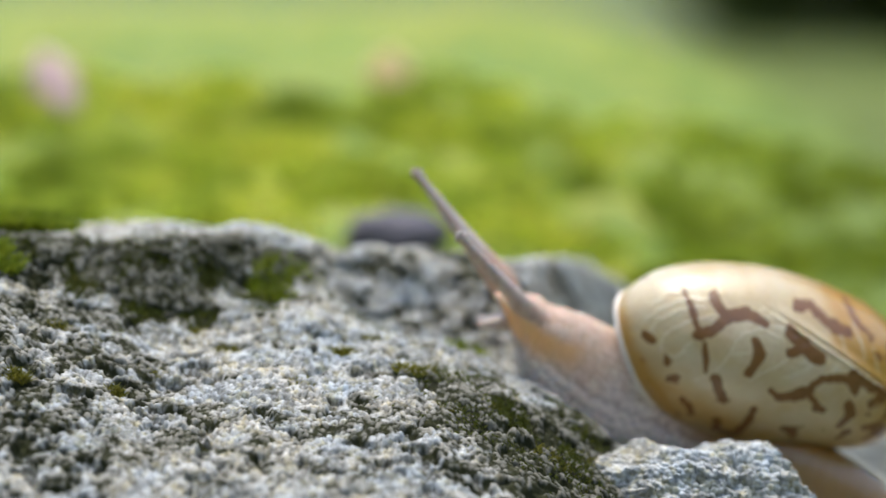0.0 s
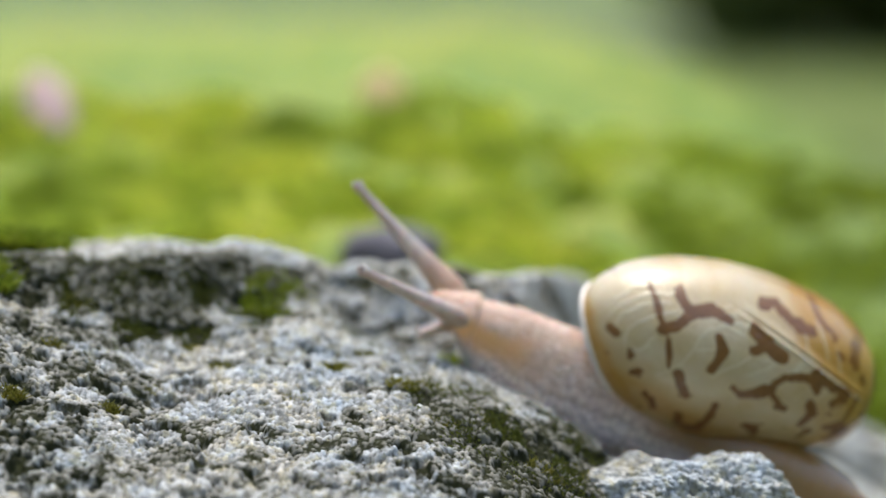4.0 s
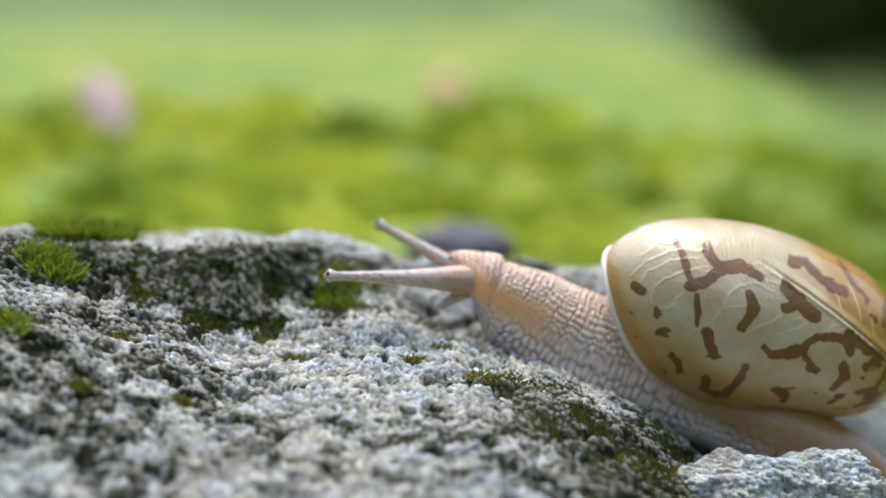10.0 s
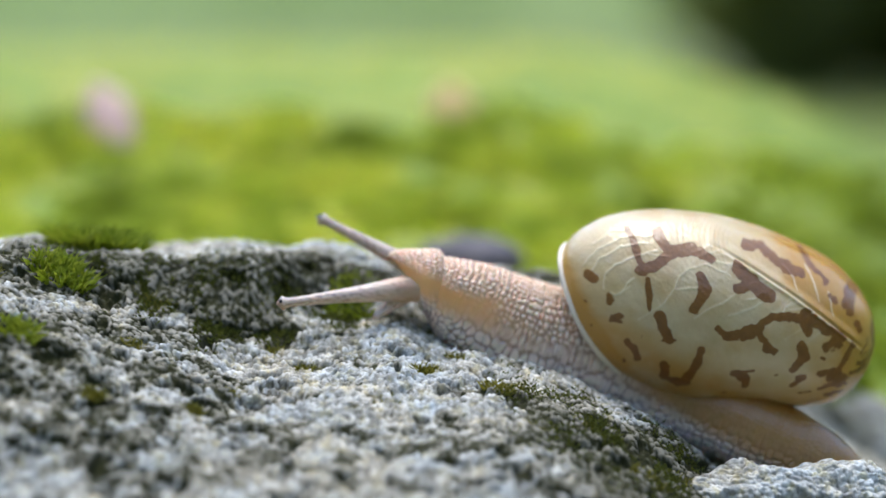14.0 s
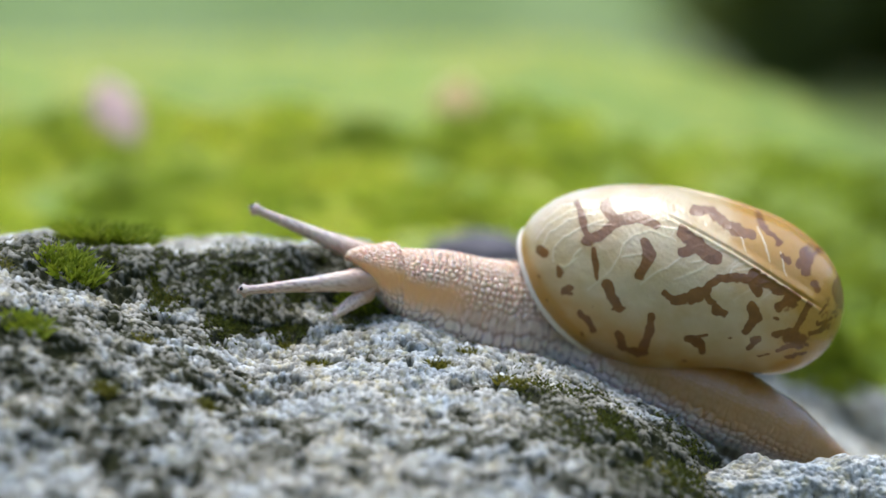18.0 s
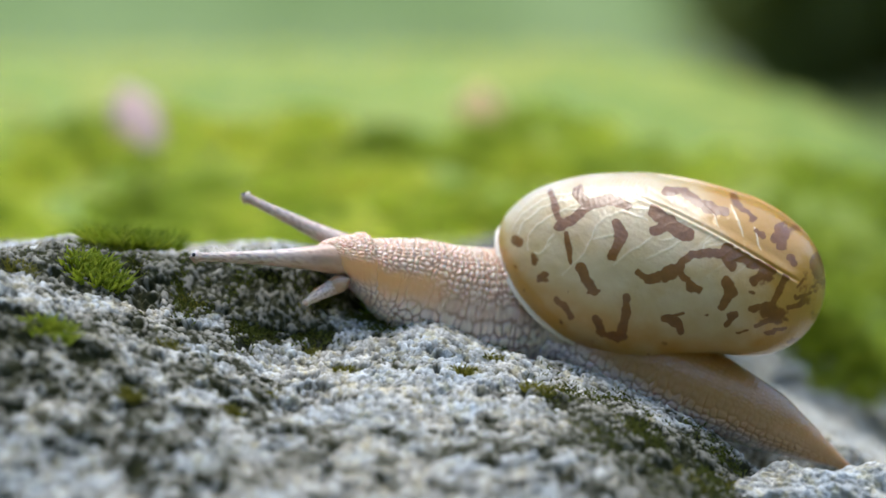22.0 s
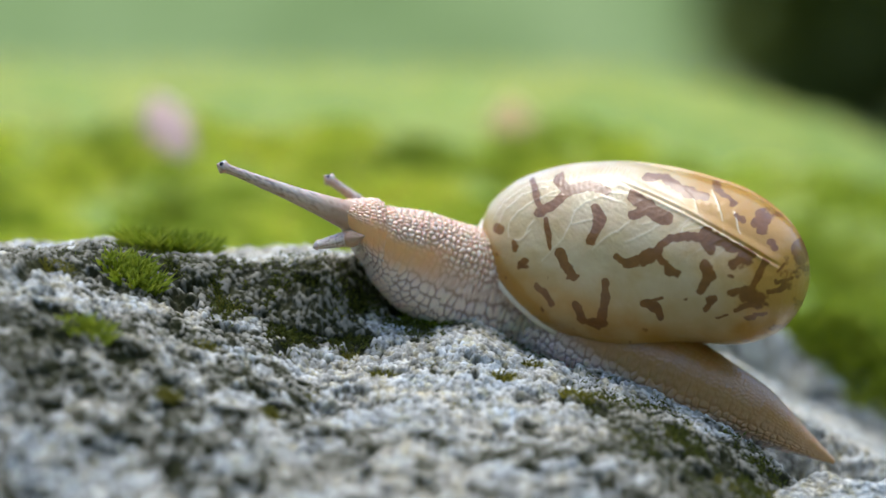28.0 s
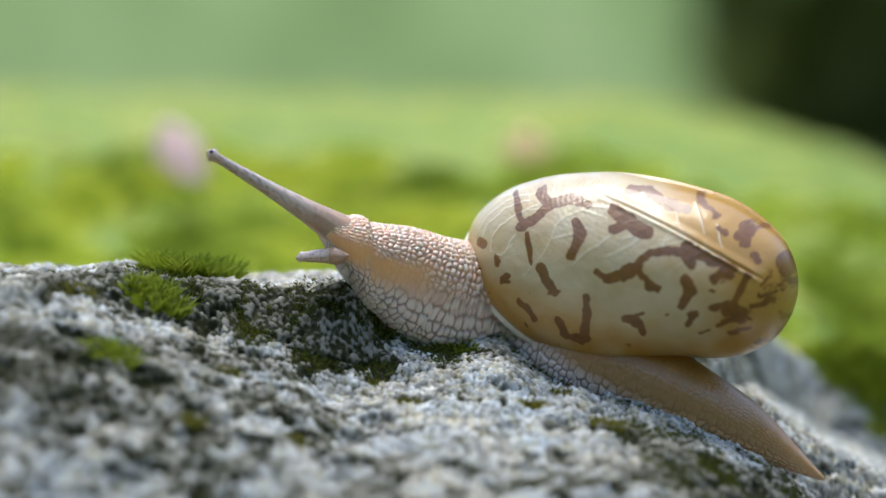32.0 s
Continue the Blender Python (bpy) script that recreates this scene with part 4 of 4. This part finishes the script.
def step(t, shell_at, shell_turn, head, brow, near_tip, far_tip):
    """The snail at t seconds, in millimetres: shell, head, root of the tentacles and their tips."""
    STEPS.append((t, Vector(shell_at), shell_turn, Vector((head[0], 12.0, head[1])), Vector((brow[0], 11.0, brow[1])),
                  Vector((near_tip[0], 7.5, near_tip[1])), Vector((far_tip[0], 14.5, far_tip[1]))))


step(0, (32.81, 13.03, -26.68), (17.6, 17.2, 9.5), (13.23, -24.32), (13.16, -22.00), (7.26, -16.19), (3.79, -11.76))
step(1, (32.34, 12.95, -26.15), (18.7, 18.1, 9.4), (12.31, -23.86), (12.27, -21.54), (6.42, -16.15), (3.95, -10.35))
step(2, (31.84, 12.87, -25.89), (19.6, 18.5, 9.5), (10.98, -23.58), (10.96, -21.25), (5.13, -16.72), (2.35, -10.39))
step(3, (31.21, 12.79, -25.57), (20.1, 18.8, 9.6), (10.25, -23.00), (10.22, -20.67), (3.02, -16.95), (1.01, -10.53))
step(3.5, (30.85, 12.76, -25.44), (20.0, 19.1, 9.8), (9.64, -22.95), (9.62, -20.63), (1.42, -17.40), (0.12, -10.94))
step(6, (28.95, 12.65, -24.82), (17.7, 20.0, 11.0), (7.29, -22.66), (7.29, -20.34), (-2.92, -18.01), (-0.80, -13.45))
step(7, (28.07, 12.63, -24.49), (16.7, 20.1, 11.5), (5.86, -22.39), (5.87, -20.08), (-4.14, -18.18), (-1.43, -13.90))
step(8, (27.17, 12.64, -24.07), (16.5, 20.5, 11.8), (5.66, -21.32), (5.67, -19.06), (-5.71, -18.47), (-2.15, -14.31))
step(9, (26.27, 12.68, -23.65), (16.1, 20.7, 11.8), (5.47, -20.73), (5.46, -18.51), (-6.53, -18.85), (-3.96, -15.02))
step(10, (25.40, 12.76, -23.20), (15.0, 20.5, 11.4), (4.33, -20.56), (4.33, -18.36), (-8.34, -19.08), (-4.71, -15.61))
step(11, (24.38, 12.87, -22.82), (13.2, 20.2, 10.4), (2.51, -20.28), (2.51, -18.10), (-10.08, -19.84), (-5.58, -15.21))
step(12, (23.39, 13.02, -22.54), (11.5, 19.8, 8.7), (0.79, -20.31), (0.78, -18.12), (-11.40, -21.03), (-6.66, -14.67))
step(13, (22.45, 13.13, -22.14), (10.7, 19.2, 6.7), (-0.11, -20.15), (-0.11, -17.97), (-11.96, -20.93), (-8.81, -14.41))
step(14, (21.57, 13.22, -21.60), (9.7, 18.2, 3.9), (-1.06, -19.50), (-1.05, -17.32), (-12.81, -20.54), (-10.12, -14.44))
step(17, (18.76, 13.44, -20.20), (6.3, 15.1, -5.2), (-4.28, -19.88), (-4.26, -17.71), (-15.59, -20.20), (-15.06, -14.45))
step(18, (17.87, 13.48, -19.82), (5.0, 14.0, -7.9), (-4.99, -19.40), (-4.96, -17.24), (-16.62, -19.97), (-16.23, -14.08))
step(19, (17.03, 13.48, -19.42), (3.9, 13.2, -9.8), (-6.16, -19.15), (-6.12, -16.99), (-17.84, -19.46), (-17.31, -13.43))
step(20, (16.04, 13.48, -19.01), (2.8, 12.3, -11.0), (-6.63, -18.76), (-6.59, -16.60), (-19.40, -19.41), (-17.74, -12.12))
step(21, (15.11, 13.47, -18.56), (1.7, 11.1, -11.6), (-7.66, -18.16), (-7.62, -16.01), (-20.85, -18.02), (-17.70, -11.55))
step(22, (14.14, 13.48, -18.23), (0.7, 10.4, -11.9), (-9.07, -18.21), (-9.03, -16.07), (-22.02, -16.96), (-18.81, -12.74))
step(23, (13.35, 13.49, -17.89), (-0.1, 10.0, -12.1), (-9.34, -17.34), (-9.31, -15.21), (-22.48, -14.35), (-18.02, -14.06))
step(24, (12.39, 13.49, -17.57), (-0.6, 10.0, -12.2), (-10.03, -16.79), (-10.51, -14.76), (-23.31, -11.64), (-13.41, -13.34))
step(25, (11.67, 13.48, -17.35), (-0.9, 9.6, -12.8), (-10.96, -15.97), (-11.95, -14.11), (-22.30, -10.46), (-11.74, -13.39))
step(28, (9.83, 13.45, -16.73), (-1.1, 9.1, -14.8), (-11.44, -15.26), (-12.43, -13.42), (-22.87, -9.96), (-15.36, -10.98))
step(29, (8.99, 13.44, -16.44), (-0.9, 8.7, -15.6), (-12.74, -14.78), (-13.74, -12.95), (-23.49, -9.70), (-13.02, -12.59))
step(30, (8.06, 13.43, -16.22), (-0.3, 8.5, -16.6), (-13.22, -14.96), (-14.21, -13.16), (-24.20, -9.39), (-13.57, -13.06))
step(31, (7.41, 13.41, -15.76), (0.5, 8.5, -17.6), (-13.51, -14.60), (-14.51, -12.81), (-24.95, -8.89), (-13.83, -12.54))
step(32, (6.58, 13.40, -15.69), (1.4, 8.5, -18.1), (-14.51, -14.76), (-15.50, -12.97), (-25.44, -7.41), (-14.87, -12.71))


def along(nodes, u):
    """A smooth curve through the nodes."""
    i = min(int(u), len(nodes) - 2)
    f = u - i
    p1, p2 = nodes[i], nodes[i + 1]
    p0 = nodes[i - 1] if i else p1 * 2 - p2
    p3 = nodes[i + 2] if i + 2 < len(nodes) else p2 * 2 - p1
    return 0.5 * (2 * p1 + (p2 - p0) * f + (2 * p0 - 5 * p1 + 4 * p2 - p3) * f * f + (3 * p1 - p0 - 3 * p2 + p3) * f ** 3)


def axis_pose(at, x_axis):
    """A pose with its x along x_axis and its z upwards."""
    x = x_axis.normalized()
    y = Vector((0, 1, 0))
    y = (y - x * y.dot(x)).normalized()
    m = Matrix((x, y, x.cross(y))).transposed().to_4x4()
    m.translation = at * MM
    return m


def body_nodes(shell_at, head, yaw):
    lip = shell_at + Matrix.Rotation(radians(yaw), 3, "Z") @ Vector((-9.4, 1.6, -3.6))
    neck = head.lerp(lip, 0.5) + Vector((0, 0, -0.8))
    way = (head - neck).normalized()
    return [head + way * 4.2 + Vector((0, 0, -1.0)), head, neck, lip, shell_at + Vector((-3.6, 1.2, -6.6)), shell_at + Vector((2.2, -0.8, -9.2)),
            shell_at + Vector((7.8, -1.6, -11.9)), shell_at + Vector((13.8, -2.0, -15.4))]


def stalk_root(nodes, tip, dy):
    """Where a tentacle of its full length ends inside the head or neck."""
    u = 1.0
    while u < 4:
        p = along(nodes, u) + Vector((0, dy, 0.8 - 0.6 * max(0, u - 1)))
        if (p - tip).length > 13.4:
            return p
        u += 0.02
    return p


def motions():
    root, pieces = [], [[] for _ in body]
    stalks = {near_stalk: [], far_stalk: [], near_feeler: [], far_feeler: []}
    for t, at, turn, head, brow, near, far in STEPS:
        base = pose(at.x * MM, at.y * MM, at.z * MM, *turn)
        inv = base.inverted()
        root.append((t, base))
        nodes = body_nodes(at, head, turn[2])
        for k, (ob, u) in enumerate(body):
            way = along(nodes, min(u + 0.15, 7)) - along(nodes, max(u - 0.15, 0))
            pieces[k].append((t, inv @ axis_pose(along(nodes, u), way)))
        stalks[near_stalk].append((t, inv @ axis_pose(near, stalk_root(nodes, near, -0.8) - near)))
        stalks[far_stalk].append((t, inv @ axis_pose(far, stalk_root(nodes, far, 0.7) - far)))
        snout = nodes[0]
        for ob, dy in ((near_feeler, -1.0), (far_feeler, 1.2)):
            lift = (near.z - brow.z) / 12
            stalks[ob].append((t, inv @ axis_pose(snout + Vector((-0.9, dy * 1.5 - 0.3, -2.6 + 3.3 * lift)), Vector((1.9, -dy * 1.15, 0.9 - 1.7 * lift)))))
    walk(snail, root)
    for (ob, u), rows in zip(body, pieces):
        walk(ob, rows)
    for ob, rows in stalks.items():
        walk(ob, rows)


motions()
